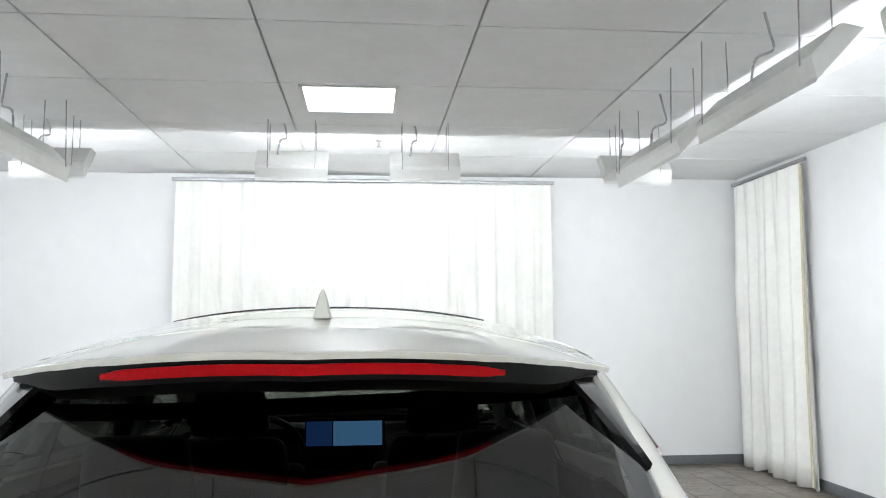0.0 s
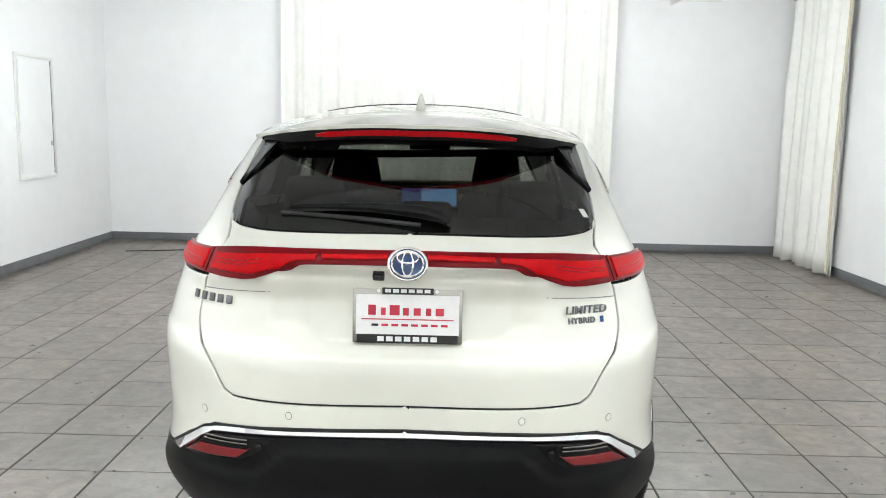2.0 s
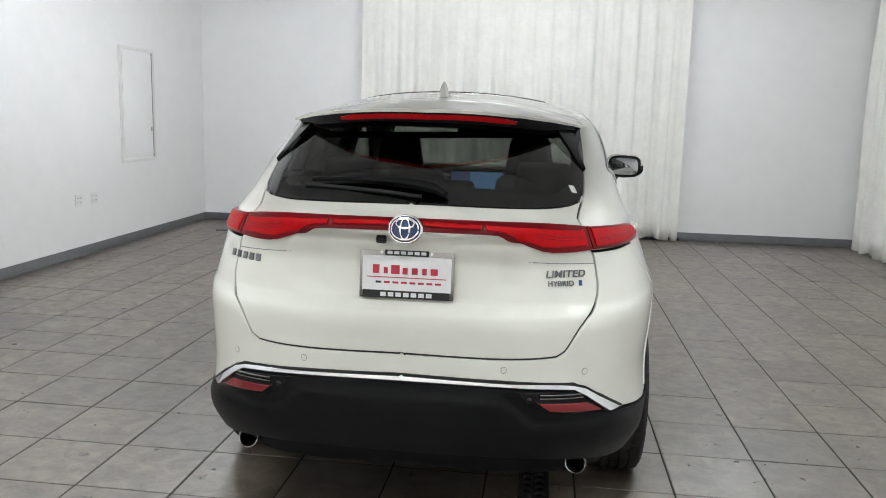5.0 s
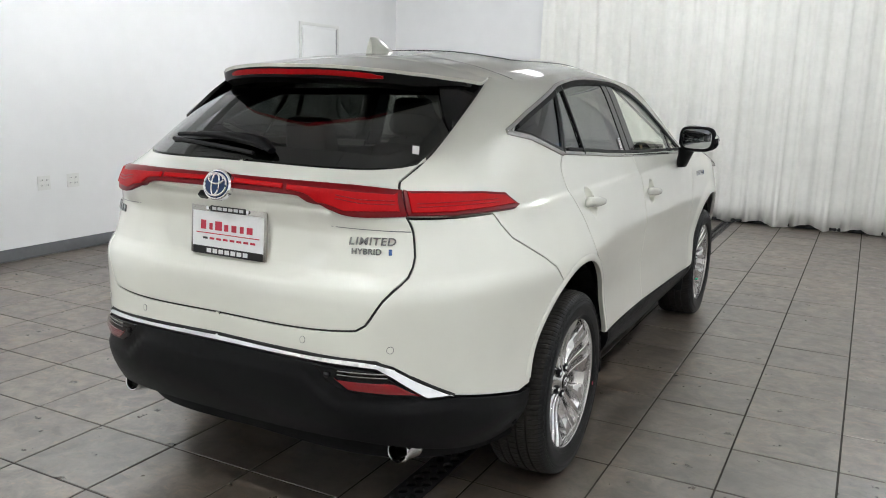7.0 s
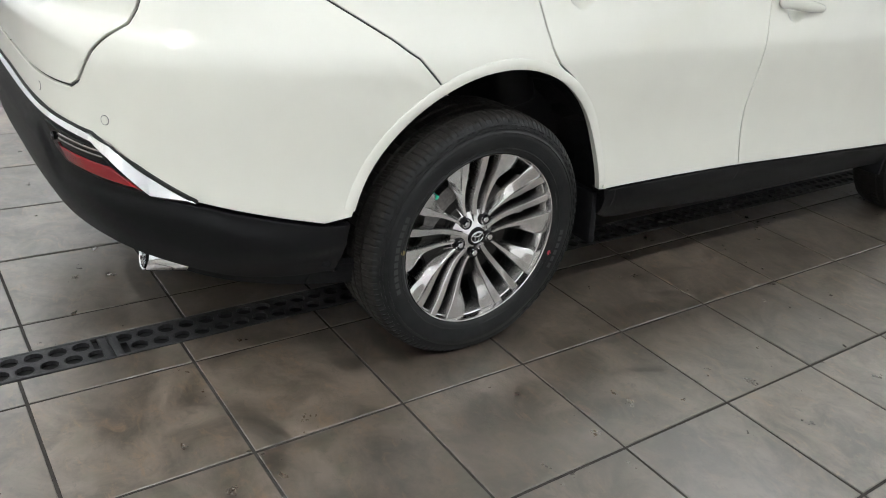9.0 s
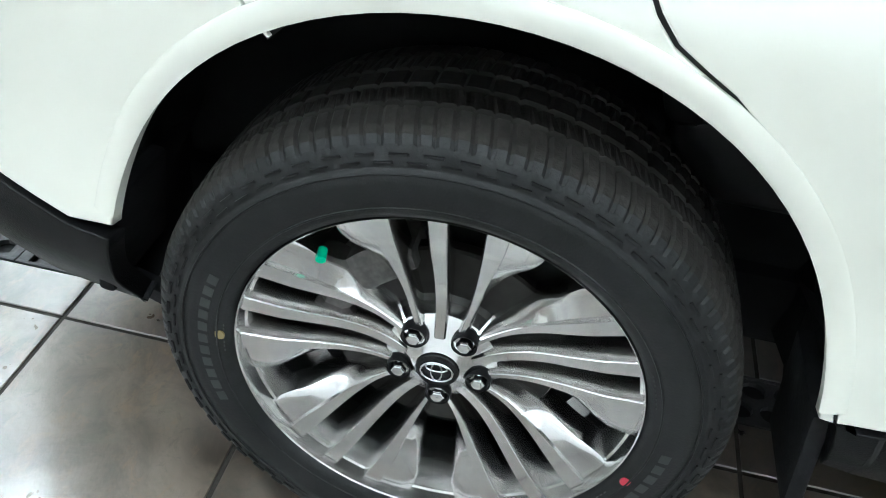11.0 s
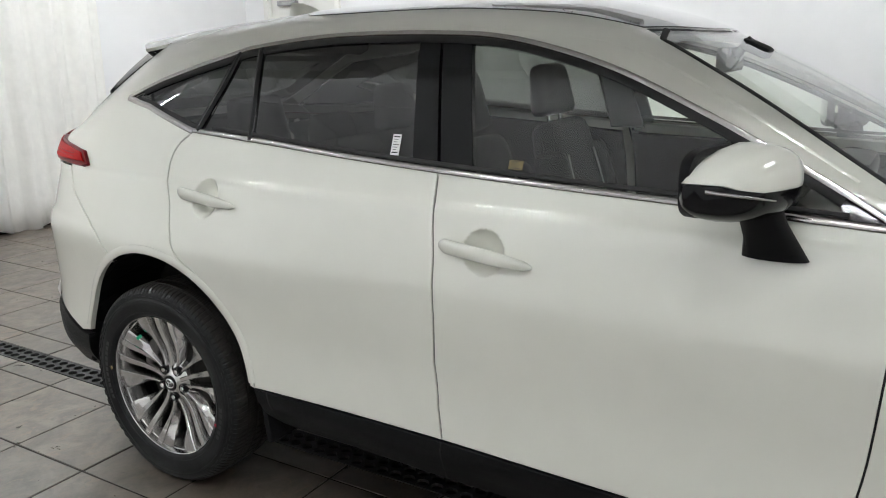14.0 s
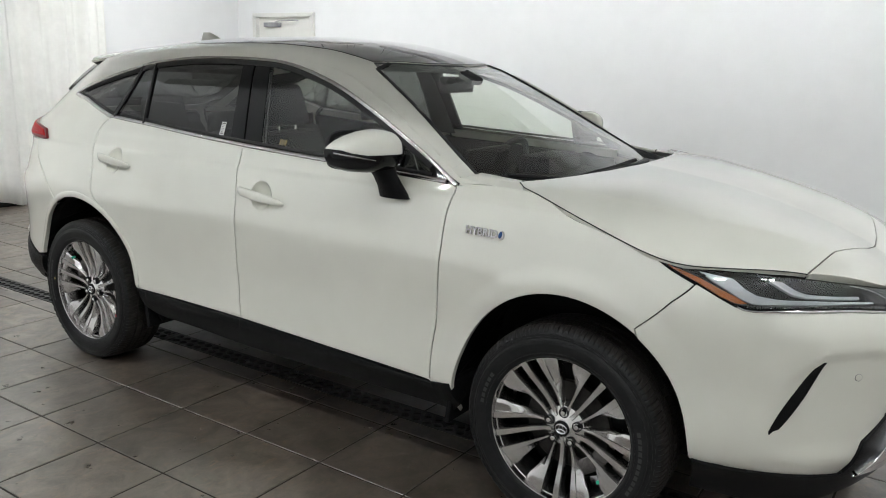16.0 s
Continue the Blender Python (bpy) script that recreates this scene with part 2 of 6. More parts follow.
def add_box(bm, centre, size, bevel=.0, rot=(0, 0, 0), taper=(1, 1), segments=2):
    """A rounded box; taper narrows its top in x and y."""
    r = bmesh.ops.create_cube(bm, size=1)
    vs = r["verts"]
    m = Matrix.Translation(centre) @ Euler([radians(a) for a in rot]).to_matrix().to_4x4()
    for v in vs:
        k = v.co.z + .5
        v.co = m @ Vector((v.co.x * size[0] * (1 + (taper[0] - 1) * k), v.co.y * size[1] * (1 + (taper[1] - 1) * k), v.co.z * size[2]))
    if bevel:
        es = list({e for v in vs for e in v.link_edges})
        bmesh.ops.bevel(bm, geom=es, offset=bevel, segments=segments, affect="EDGES", profile=.6)


def box_part(name, centre, size, mat, parent, label="", bevel=.01, rot=(0, 0, 0), taper=(1, 1), segments=2):
    bm = bmesh.new()
    add_box(bm, centre, size, bevel, rot, taper, segments)
    return part(name, bm, mat, parent, label)


def lathe(name, profile, mat, parent, label="", steps=48, axis="x", at=(0, 0, 0), closed=False):
    """profile: (along the axis, radius) pairs."""
    verts, faces = [], []
    n = len(profile)
    for i in range(steps):
        a = 2 * math.pi * i / steps
        for h, r in profile:
            p = (h, r * math.cos(a), r * math.sin(a)) if axis == "x" else ((r * math.cos(a), r * math.sin(a), h) if axis == "z" else (r * math.sin(a), h, r * math.cos(a)))
            verts.append((p[0] + at[0], p[1] + at[1], p[2] + at[2]))
    for i in range(steps):
        j = (i + 1) % steps
        for k in range(n if closed else n - 1):
            l = (k + 1) % n
            faces.append((i * n + k, i * n + l, j * n + l, j * n + k))
    bm = bmesh.new()
    me = bpy.data.meshes.new("tmp")
    me.from_pydata(verts, [], faces)
    bm.from_mesh(me)
    bpy.data.meshes.remove(me)
    bmesh.ops.remove_doubles(bm, verts=bm.verts[:], dist=1e-5)
    return part(name, bm, mat, parent, label, angle=35)


def sweep(name, pts, sections, mat, parent, label="", closed_ends=True, smooth=True):
    """Joins a list of rings (each a list of points, all of one length) into a skin."""
    n = len(sections[0])
    verts = [p for ring in sections for p in ring]
    faces = [(i * n + k, i * n + (k + 1) % n, (i + 1) * n + (k + 1) % n, (i + 1) * n + k) for i in range(len(sections) - 1) for k in range(n)]
    if closed_ends:
        faces += [tuple(range(n))[::-1], tuple(range((len(sections) - 1) * n, len(sections) * n))]
    bm = bmesh.new()
    me = bpy.data.meshes.new("tmp")
    me.from_pydata([tuple(v) for v in verts], [], faces)
    bm.from_mesh(me)
    bpy.data.meshes.remove(me)
    return part(name, bm, mat, parent, label, smooth=smooth)


def smooth_path(pts, step=.03):
    """Points along a rounded path through pts."""
    pts = [Vector(p) for p in pts]
    out = []
    for i in range(len(pts) - 1):
        a, b = pts[max(i - 1, 0)], pts[i]
        c, d = pts[i + 1], pts[min(i + 2, len(pts) - 1)]
        k = max(1, int((c - b).length / step))
        for j in range(k):
            t = j / k
            out.append(.5 * ((2 * b) + (c - a) * t + (2 * a - 5 * b + 4 * c - d) * t * t + (3 * b - a - 3 * c + d) * t ** 3))
    return out + [pts[-1]]


def tube(name, pts, radius, mat, parent, label="", sides=10, step=.02, flat=1.0):
    path = smooth_path(pts, step)
    rings = []
    up = Vector((0, 0, 1))
    for i, p in enumerate(path):
        t = (path[min(i + 1, len(path) - 1)] - path[max(i - 1, 0)]).normalized()
        u = t.cross(up if abs(t.z) < .95 else Vector((1, 0, 0))).normalized()
        v = u.cross(t)
        r = radius(i / (len(path) - 1)) if callable(radius) else radius
        rings.append([p + r * (math.cos(a) * u + flat * math.sin(a) * v) for a in [2 * math.pi * k / sides for k in range(sides)]])
    return sweep(name, path, rings, mat, parent, label)


def ribbon(name, path, normals, width, height, mat, parent, label="", lift=0.0):
    """A half-round strip that lies on a surface along path."""
    rings = []
    for i, p in enumerate(path):
        t = (path[min(i + 1, len(path) - 1)] - path[max(i - 1, 0)]).normalized()
        n = normals[i]
        s = t.cross(n).normalized()
        w = width(i / (len(path) - 1)) if callable(width) else width
        rings.append([p + s * (a * w) + n * (b * height + lift) for a, b in ((-.5, -.6), (-.5, .35), (-.36, .85), (0, 1), (.36, .85), (.5, .35), (.5, -.6))])
    return sweep(name, path, rings, mat, parent, label)


def lettering(name, body, size, depth, m, mat, parent, label="", spacing=1.0, italic=0.0, bold=.0012):
    """Raised letters in the built-in font, facing local +z of the pose m."""
    cu = bpy.data.curves.new(name, "FONT")
    cu.body, cu.size, cu.extrude, cu.align_x, cu.align_y = body, size, depth, "CENTER", "CENTER"
    cu.space_character = spacing
    cu.shear = italic
    cu.offset = bold
    tmp = bpy.data.objects.new(name, cu)
    scene.collection.objects.link(tmp)
    me = bpy.data.meshes.new_from_object(tmp.evaluated_get(bpy.context.evaluated_depsgraph_get()))
    bpy.data.objects.remove(tmp)
    me.transform(m)
    me.materials.clear()
    me.materials.append(mat)
    ob = new(name, me)
    ob.parent = parent
    if label:
        ob["label"] = label
    return ob


# ---- the room ----
X0, X1, Y0, Y1, H = -4.22, 4.42, -4.50, 7.10, 3.28
PITCH = .4138
FLOOR = .012        # level of the tiles


def slab(name, x0, x1, y0, y1, z0, z1, mat, label, category="wall"):
    bm = bmesh.new()
    add_box(bm, ((x0 + x1) / 2, (y0 + y1) / 2, (z0 + z1) / 2), (x1 - x0, y1 - y0, z1 - z0))
    ob = part(name, bm, mat, None, smooth=False)
    return tagged(ob, label, category, kind="structure")


slab("wall_north", X0 - .15, X1 + .15, Y1, Y1 + .15, -.1, H + .1, WALL, "plain white painted wall behind the white curtain")
slab("wall_south", X0 - .15, X1 + .15, Y0 - .15, Y0, -.1, H + .1, WALL, "plain white painted wall behind a white curtain")
slab("wall_east", X1, X1 + .15, Y0, Y1, -.1, H + .1, WALL, "plain white painted wall beside the car")
# the west wall has a doorway
D0, D1, DH = -4.20, -3.16, 2.09
slab("wall_west", X0 - .15, X0, D1, Y1, -.1, H + .1, WALL, "white painted wall with an access panel and sockets")
slab("wall_west_lintel", X0 - .15, X0, D0, D1, DH, H + .1, WALL, "white painted wall above the door")
slab("wall_west_end", X0 - .15, X0, Y0, D0, -.1, H + .1, WALL, "white painted wall end beside the door")
bm = bmesh.new()
for x0, x1, z0, z1 in ((X0 - .1, X1 + .1, -.12, -.028), (X0 - .1, .398, -.05, -.0030), (.522, X1 + .1, -.05, -.0030)):
    add_box(bm, ((x0 + x1) / 2, (Y0 + Y1) / 2, (z0 + z1) / 2 + FLOOR), (x1 - x0, Y1 - Y0 + .2, z1 - z0))
tagged(part("floor", bm, GROUT, None, smooth=False), "grey-brown tiled floor with dark grout joints", "floor", kind="structure")


def ceiling():
    bm = bmesh.new()
    add_box(bm, ((X0 + X1) / 2, (Y0 + Y1) / 2, H + .08), (X1 - X0 + .3, Y1 - Y0 + .3, .10))
    nx, ny = 7, 10
    w, d = (X1 - X0) / nx, (Y1 - Y0) / ny
    for i in range(nx):
        for j in range(ny):
            add_box(bm, (X0 + (i + .5) * w, Y0 + (j + .5) * d, H + .012), (w - .012, d - .012, .036), .004, segments=1)
    tagged(part("ceiling", bm, CEILING, None), "white board ceiling with thin joints", "ceiling", kind="structure")


ceiling()


def baseboards():
    h, t = .10, .012
    root = tagged(new("baseboard"), "dark grey vinyl baseboard along the white walls", "baseboard", kind="structure")
    for x, y, sx, sy in ((0.1, Y1 - t / 2, X1 - X0, t), (.1, Y0 + t / 2, X1 - X0, t), (X1 - t / 2, (Y0 + Y1) / 2, t, Y1 - Y0 - 2 * t),
                         (X0 + t / 2, (D1 + .06 + Y1) / 2, t, Y1 - D1 - .06 - 2 * t)):
        box_part("board", (x, y, h / 2 + FLOOR + .002), (sx, sy, h), BASE, root, bevel=.004)


baseboards()


def door():
    root = tagged(new("door_1"), "closed white painted steel door with a chrome closer arm", "door", kind="structure")
    box_part("leaf", (X0 - .05, (D0 + D1) / 2, 1.025), (.045, D1 - D0 - .12, 2.03), DOOR_PAINT, root, bevel=.004)
    for y in (D0 + .03, D1 - .03):
        box_part("frame", (X0 - .06, y, 1.03), (.19, .06, 2.06), DOOR_PAINT, root, bevel=.006)
    box_part("frame", (X0 - .06, (D0 + D1) / 2, 2.065), (.19, D1 - D0, .05), DOOR_PAINT, root, bevel=.006)
    box_part("closer_body", (X0 + .01, -3.87, 1.95), (.06, .26, .055), METAL, root, "silver door closer box", bevel=.012)
    tube("closer_arm", [(X0 + .03, -3.80, 1.985), (X0 + .11, -3.62, 1.992), (X0 + .02, -3.42, 2.0)], .008, METAL, root)
    box_part("panic_bar", (X0 + .01, -3.68, 1.02), (.05, .80, .06), METAL, root, "silver push bar across the door", bevel=.012)
    lathe("knob", [(0, .012), (.04, .012), (.05, .03), (.075, .026), (.08, 0)], METAL, root, at=(X0 - .03, -3.26, .98), steps=20)


door()


def access_panel():
    root = thing("access_panel", "flush white access panel with a thin grey frame on the wall", "access panel", at=(X0, 5.30, 1.555))
    w, h = .76, 1.25
    box_part("door_leaf", (.006, 0, 0), (.012, w - .10, h - .10), WALL, root, bevel=.003)
    for y, z, sy, sz in ((-w / 2, 0, .035, h), (w / 2, 0, .035, h), (0, h / 2, w + .035, .035), (0, -h / 2, w + .035, .035)):
        box_part("frame", (.009, y, z), (.018, sy, sz), FIXTURE, root, bevel=.004)
    for s in (-1, 1):
        box_part("reveal", (.003, s * (w / 2 - .028), 0), (.006, .008, h - .06), BASE, root, "thin grey gap", bevel=0)
    box_part("latch", (.016, w / 2 - .09, -h * .22), (.01, .02, .05), METAL, root, "small metal latch", bevel=.003)


access_panel()


def socket(y, z, label):
    root = thing("wall_socket", label, "wall socket", "wall sockets", (X0, y, z))
    box_part("cover_plate", (.004, 0, 0), (.008, .118, .118), PLASTIC_WHITE, root, bevel=.003)
    for dy in (-.026, .026):
        for dz in (-.022, .022):
            box_part("receptacle", (.009, dy, dz), (.006, .034, .030), PLASTIC_WHITE, root, bevel=.004)
            for e in (-.007, .007):
                box_part("slot", (.0125, dy + e, dz + .003), (.002, .003, .010), BLACK_INK, root, bevel=0)
    return root


for yy in (4.03, 4.31, 1.46, 1.74):
    socket(yy, .585 if yy > 3 else .62, "double white plastic wall socket above the baseboard")


def curtain(name, a, b, normal, top_z, label, seed, hem=False, waves=13):
    """A hanging cloth from a to b (plan), with folds and an uneven lower edge."""
    rng = random.Random(seed)
    a, b, nrm = Vector(a), Vector(b), Vector(normal)
    L = (b - a).length
    N, M = int(L / .025), 14
    ph = [rng.uniform(0, 6.28) for _ in range(6)]
    verts, faces = [], []
    for i in range(N + 1):
        t = i / N
        fold = (.045 * math.sin(t * waves * 6.283 + ph[0] + 1.4 * math.sin(t * 9 + ph[1])) + .022 * math.sin(t * waves * 2.3 * 6.283 + ph[2])
                + .012 * math.sin(t * waves * 5.1 * 6.283 + ph[3]))
        low = .03 + .022 * math.sin(t * waves * 3.1 + ph[4]) + .012 * math.sin(t * 41 + ph[5])
        for j in range(M + 1):
            k = j / M
            z = top_z + (low - top_z) * k
            amp = .35 + .65 * min(1, k * 3)
            p = a + (b - a) * t + nrm * (fold * amp + .02 * math.sin(k * 5 + t * 21) * k)
            verts.append((p.x, p.y, z))
    n1 = len(verts)
    verts += [(v[0] + nrm.x * .012, v[1] + nrm.y * .012, v[2]) for v in verts]
    W = M + 1
    for i in range(N):
        for j in range(M):
            q = (i * W + j, i * W + j + 1, (i + 1) * W + j + 1, (i + 1) * W + j)
            faces.append(q)
            faces.append(tuple(n1 + k for k in q[::-1]))
        faces.append((i * W + M, i * W + M + n1, (i + 1) * W + M + n1, (i + 1) * W + M))
    root = thing(name, label, "curtain")
    mesh_object("cloth", verts, faces, CLOTH, root)
    mid = (a + b) / 2
    horizontal = abs((b - a).x) > abs((b - a).y)
    box_part("rail", (mid.x, mid.y, top_z + .03), (L + .1, .03, .035) if horizontal else (.03, L + .1, .035), METAL, root, "grey curtain track", bevel=.006)
    if hem:
        n3 = Vector((nrm.x, nrm.y, 0))
        tube("hem", [Vector((a.x, a.y, top_z - .02)) + n3 * .03, Vector((a.x, a.y, 1.6)) + n3 * .05, Vector((a.x, a.y, .05)) + n3 * .04], .014, CLOTH_EDGE, root,
             "cream folded edge of the cloth")
    return root


curtain("curtain", (-1.97, 6.97), (2.15, 6.97), (0, -1), 3.16, "tall white cloth curtain hanging in folds before the end wall", 3, waves=17)
curtain("curtain", (4.33, 5.50), (4.33, 6.98), (-1, 0), 3.16, "white cloth curtain drawn into the corner, with a cream edge", 5, True, waves=5)
curtain("curtain", (-2.22, -4.36), (2.6, -4.36), (0, 1), 3.16, "white cloth curtain along the wall behind the car", 9, waves=17)


# a dark tube along the floor between curtain and wall
def dark_floor_strip(x0, x1, y):
    root = thing("floor_seal", "dark strip lying on the floor under the curtain", "door seal")
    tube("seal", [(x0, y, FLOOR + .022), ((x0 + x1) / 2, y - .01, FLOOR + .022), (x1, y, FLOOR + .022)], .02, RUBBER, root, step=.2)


dark_floor_strip(-1.9, 2.2, 7.02)
dark_floor_strip(-2.2, 2.6, -4.42)


def ceiling_fixture(L, tube_length, height):
    """A hanging fixture with a white hood, tilted so that its lit lens washes the wall that it faces (+x)."""
    root = thing("ceiling_light", "white hanging fluorescent fixture, lit, on thin chains", "ceiling light", "ceiling lights")
    w = .34
    tilt = pose(0, 0, 0, 0, -TILT, 0)
    rings = []
    for y in (-L / 2, L / 2):
        rings.append([(sx, y, sz) for sx, sz in ((-w / 2, 0), (-w / 2 - .008, -.006), (-w / 2 + .01, .012), (-.12, .075), (-.10, .095), (.10, .095), (.12, .075), (w / 2 - .01, .012),
                                                 (w / 2 + .008, -.006), (w / 2, 0))])
    sweep("hood", None, rings, FIXTURE, root, smooth=False).matrix_basis = tilt
    box_part("lens", (0, 0, -.012), (.0125, tube_length, .006), LAMP_LENS, root, "glowing white tube lens", bevel=0).matrix_basis = tilt
    for s in (-1, 1):
        for e in (-1, 1):
            p = tilt @ Vector((e * .12, s * (L / 2 - .1), .08))
            tube("chain", [p, (p.x * .9, p.y, H - height - .01)], .004, METAL, root, sides=6, step=.1)
    tube("flex", [(-.04, .12, .10), (-.02, .10, .22), (.06, .06, .26), (.05, .07, .36), (.03, .08, H - height - .005)], .008, METAL, root, "grey flexible conduit", sides=8)
    return root


def panel_light(x, y, w):
    root = thing("ceiling_panel_light", "square lit panel light set into the white ceiling", "ceiling light", at=(x, y, H - .006))
    box_part("diffuser", (0, 0, -.004), (w - .03, w - .03, .006), PANEL_LENS, root, "glowing white diffuser", bevel=0)
    for dx, dy, sx, sy in ((-w / 2, 0, .03, w + .03), (w / 2, 0, .03, w + .03), (0, -w / 2, w - .03, .03), (0, w / 2, w - .03, .03)):
        box_part("frame", (dx, dy, -.006), (sx, sy, .012), FIXTURE, root, bevel=.003)


panel_light(-.035, 4.0, .68)
SIDE_Z, END_Z, TILT = 2.80, 2.90, 46
long_one = ceiling_fixture(1.28, .68, SIDE_Z)
SIDES = [(x, y, a) for x, a in ((2.20, 0), (-2.25, 180)) for y in (-3.15, -1.40, .29, 2.05, 3.62)]
ENDS = [(x, 4.75, 90) for x in (-2.42, -.52, .57, 2.37)] + [(x, -2.30, 270) for x in (-1.5, -.50, .50, 1.5)]
long_one.matrix_basis = pose(*SIDES[0][:2], SIDE_Z, 0, 0, SIDES[0][2])
for x, y, a in SIDES[1:]:
    copy_thing(long_one, pose(x, y, SIDE_Z, 0, 0, a))
short_one = ceiling_fixture(.58, .50, END_Z)
short_one.matrix_basis = pose(*ENDS[0][:2], END_Z, 0, 0, ENDS[0][2])
for x, y, a in ENDS[1:]:
    copy_thing(short_one, pose(x, y, END_Z, 0, 0, a))


def sprinkler(x, y):
    root = thing("sprinkler_head", "small metal sprinkler head on the ceiling", "sprinkler", "sprinkler heads", (x, y, H - .005))
    lathe("stem", [(0, .03), (-.008, .03), (-.012, .012), (-.05, .010), (-.055, .022), (-.06, .022), (-.062, 0)], METAL, root, axis="z", steps=16)


for x, y in ((.2, 5.35), (2.9, 5.2), (-2.9, 1.0)):
    sprinkler(x, y)
stick = thing("loose_cable", "short dark cable lying on the tiles by the wall", "cable")
tube("cable", [(-3.66, 6.12, FLOOR + .006), (-3.35, 6.20, FLOOR + .006), (-3.03, 6.31, FLOOR + .006)], .006, RUBBER, stick)

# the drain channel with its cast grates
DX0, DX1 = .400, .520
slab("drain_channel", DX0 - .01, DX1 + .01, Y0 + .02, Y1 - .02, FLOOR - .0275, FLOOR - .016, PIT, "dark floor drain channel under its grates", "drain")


def grate(length, cells):
    root = thing("drain_grate", "black cast drain grate with two rows of round holes", "drain grate", "drain grates")
    verts, faces = [], []
    w = DX1 - DX0
    rim = .008
    cw, cl = (w - 2 * rim) / 2, (length - .024) / (cells + .5)
    for row in range(2):
        for c in range(cells):
            cx = -w / 2 + rim + cw * (row + .5)
            cy = -length / 2 + .012 + cl * (c + .5 + .5 * row)
            n, base = 12, len(verts)
            for ring in range(3):
                for k in range(n):
                    a = 2 * math.pi * (k + .5) / n
                    u, v = math.cos(a), math.sin(a)
                    if ring == 0:
                        s = 1 / max(abs(u), abs(v))
                        verts.append((cx + u * s * cw / 2, cy + v * s * cl / 2, .0))
                    else:
                        verts.append((cx + u * cw * .40, cy + v * cl * .40, .0 if ring == 1 else -.012))
            for k in range(n):
                l = (k + 1) % n
                faces.append((base + k, base + l, base + n + l, base + n + k))
                faces.append((base + n + k, base + n + l, base + 2 * n + l, base + 2 * n + k))
    bm = bmesh.new()
    me = bpy.data.meshes.new("tmp")
    me.from_pydata(verts, [], faces)
    bm.from_mesh(me)
    bpy.data.meshes.remove(me)
    bmesh.ops.remove_doubles(bm, verts=bm.verts[:], dist=.0004)
    part("pierced_plate", bm, GRATE, root, smooth=False)
    for s in (-1, 1):
        box_part("edge_rail", (s * (w / 2 - rim / 2), 0, -.004), (rim, length - .003, .010), GRATE, root, bevel=.001)
        box_part("end_bar", (0, s * (length / 2 - .013), -.005), (w - 2 * rim, .024, .009), GRATE, root, bevel=.001)
    return root


first = grate(1.0, 16)
first.matrix_basis = pose((DX0 + DX1) / 2, -.91 + .5, FLOOR)
for k in range(-4, 8):
    yy = -.91 + k + .5
    if k != 0 and yy - .5 > Y0 and yy + .5 < Y1:
        copy_thing(first, pose((DX0 + DX1) / 2, yy, FLOOR))


def spline(pts):
    """A smooth curve through (t, value) pairs."""
    xs = [p[0] for p in pts]
    ys = [p[1] for p in pts]
    n = len(xs)
    d = [(ys[i + 1] - ys[i]) / (xs[i + 1] - xs[i]) for i in range(n - 1)]
    m = [d[0]] + [0.0 if d[i - 1] * d[i] <= 0 else 2 * d[i - 1] * d[i] / (d[i - 1] + d[i]) for i in range(1, n - 1)] + [d[-1]]

    def f(x):
        if x <= xs[0]:
            return ys[0] + (x - xs[0]) * m[0]
        if x >= xs[-1]:
            return ys[-1] + (x - xs[-1]) * m[-1]
        i = 0
        while x > xs[i + 1]:
            i += 1
        h = xs[i + 1] - xs[i]
        t = (x - xs[i]) / h
        return (ys[i] * (1 + 2 * t) * (1 - t) ** 2 + m[i] * h * t * (1 - t) ** 2
                + ys[i + 1] * t * t * (3 - 2 * t) + m[i + 1] * h * t * t * (t - 1))
    return f


def ramp(a, b, x):
    t = min(1.0, max(0.0, (x - a) / (b - a)))
    return t * t * (3 - 2 * t)


# half width of the body side by height, ends of the body by height
SIDE = spline([(.20, .80), (.32, .845), (.42, .884), (.50, .876), (.62, .866), (.75, .874), (.86, .880), (.95, .868),
               (1.04, .8520), (1.08, .8416), (1.093, .8369), (1.098, .8342), (1.103, .8306), (1.108, .8269), (1.113, .8239), (1.118, .8215), (1.14, .8118), (1.165, .8010), (1.19, .789), (1.30, .746), (1.40, .706), (1.50, .662), (1.54, .636), (1.60, .585), (1.66, .52)])
REAR = spline([(.20, -.86), (.34, -.955), (.46, -.995), (.60, -1.005), (.74, -1.0), (.85, -.998), (.895, -.990), (.930, -.962), (1.05, -.950), (1.12, -.975),
               (1.18, -.965), (1.23, -.885), (1.30, -.785), (1.40, -.62), (1.50, -.43), (1.58, -.27), (1.66, -.1)])
FRONT = spline([(.18, 3.50), (.30, 3.615), (.45, 3.655), (.62, 3.655), (.78, 3.63), (.90, 3.55), (1.0, 3.40), (1.1, 3.15), (1.2, 2.8), (1.7, 2.3)])


def half_width(y, z):
    w = SIDE(z)
    w += .045 * math.exp(-(y / .50) ** 2) * ramp(.28, .5, z) * (1 - ramp(.86, 1.12, z))
    w += .050 * math.exp(-((y - 2.75) / .62) ** 2) * ramp(.28, .5, z) * (1 - ramp(1.02, 1.25, z))
    return w


YC_R, YC_F = .30, 2.6
KR, KF = 1.4, .9


def end_power(z):
    return 3.9 - .6 * ramp(.8, 1.35, z)


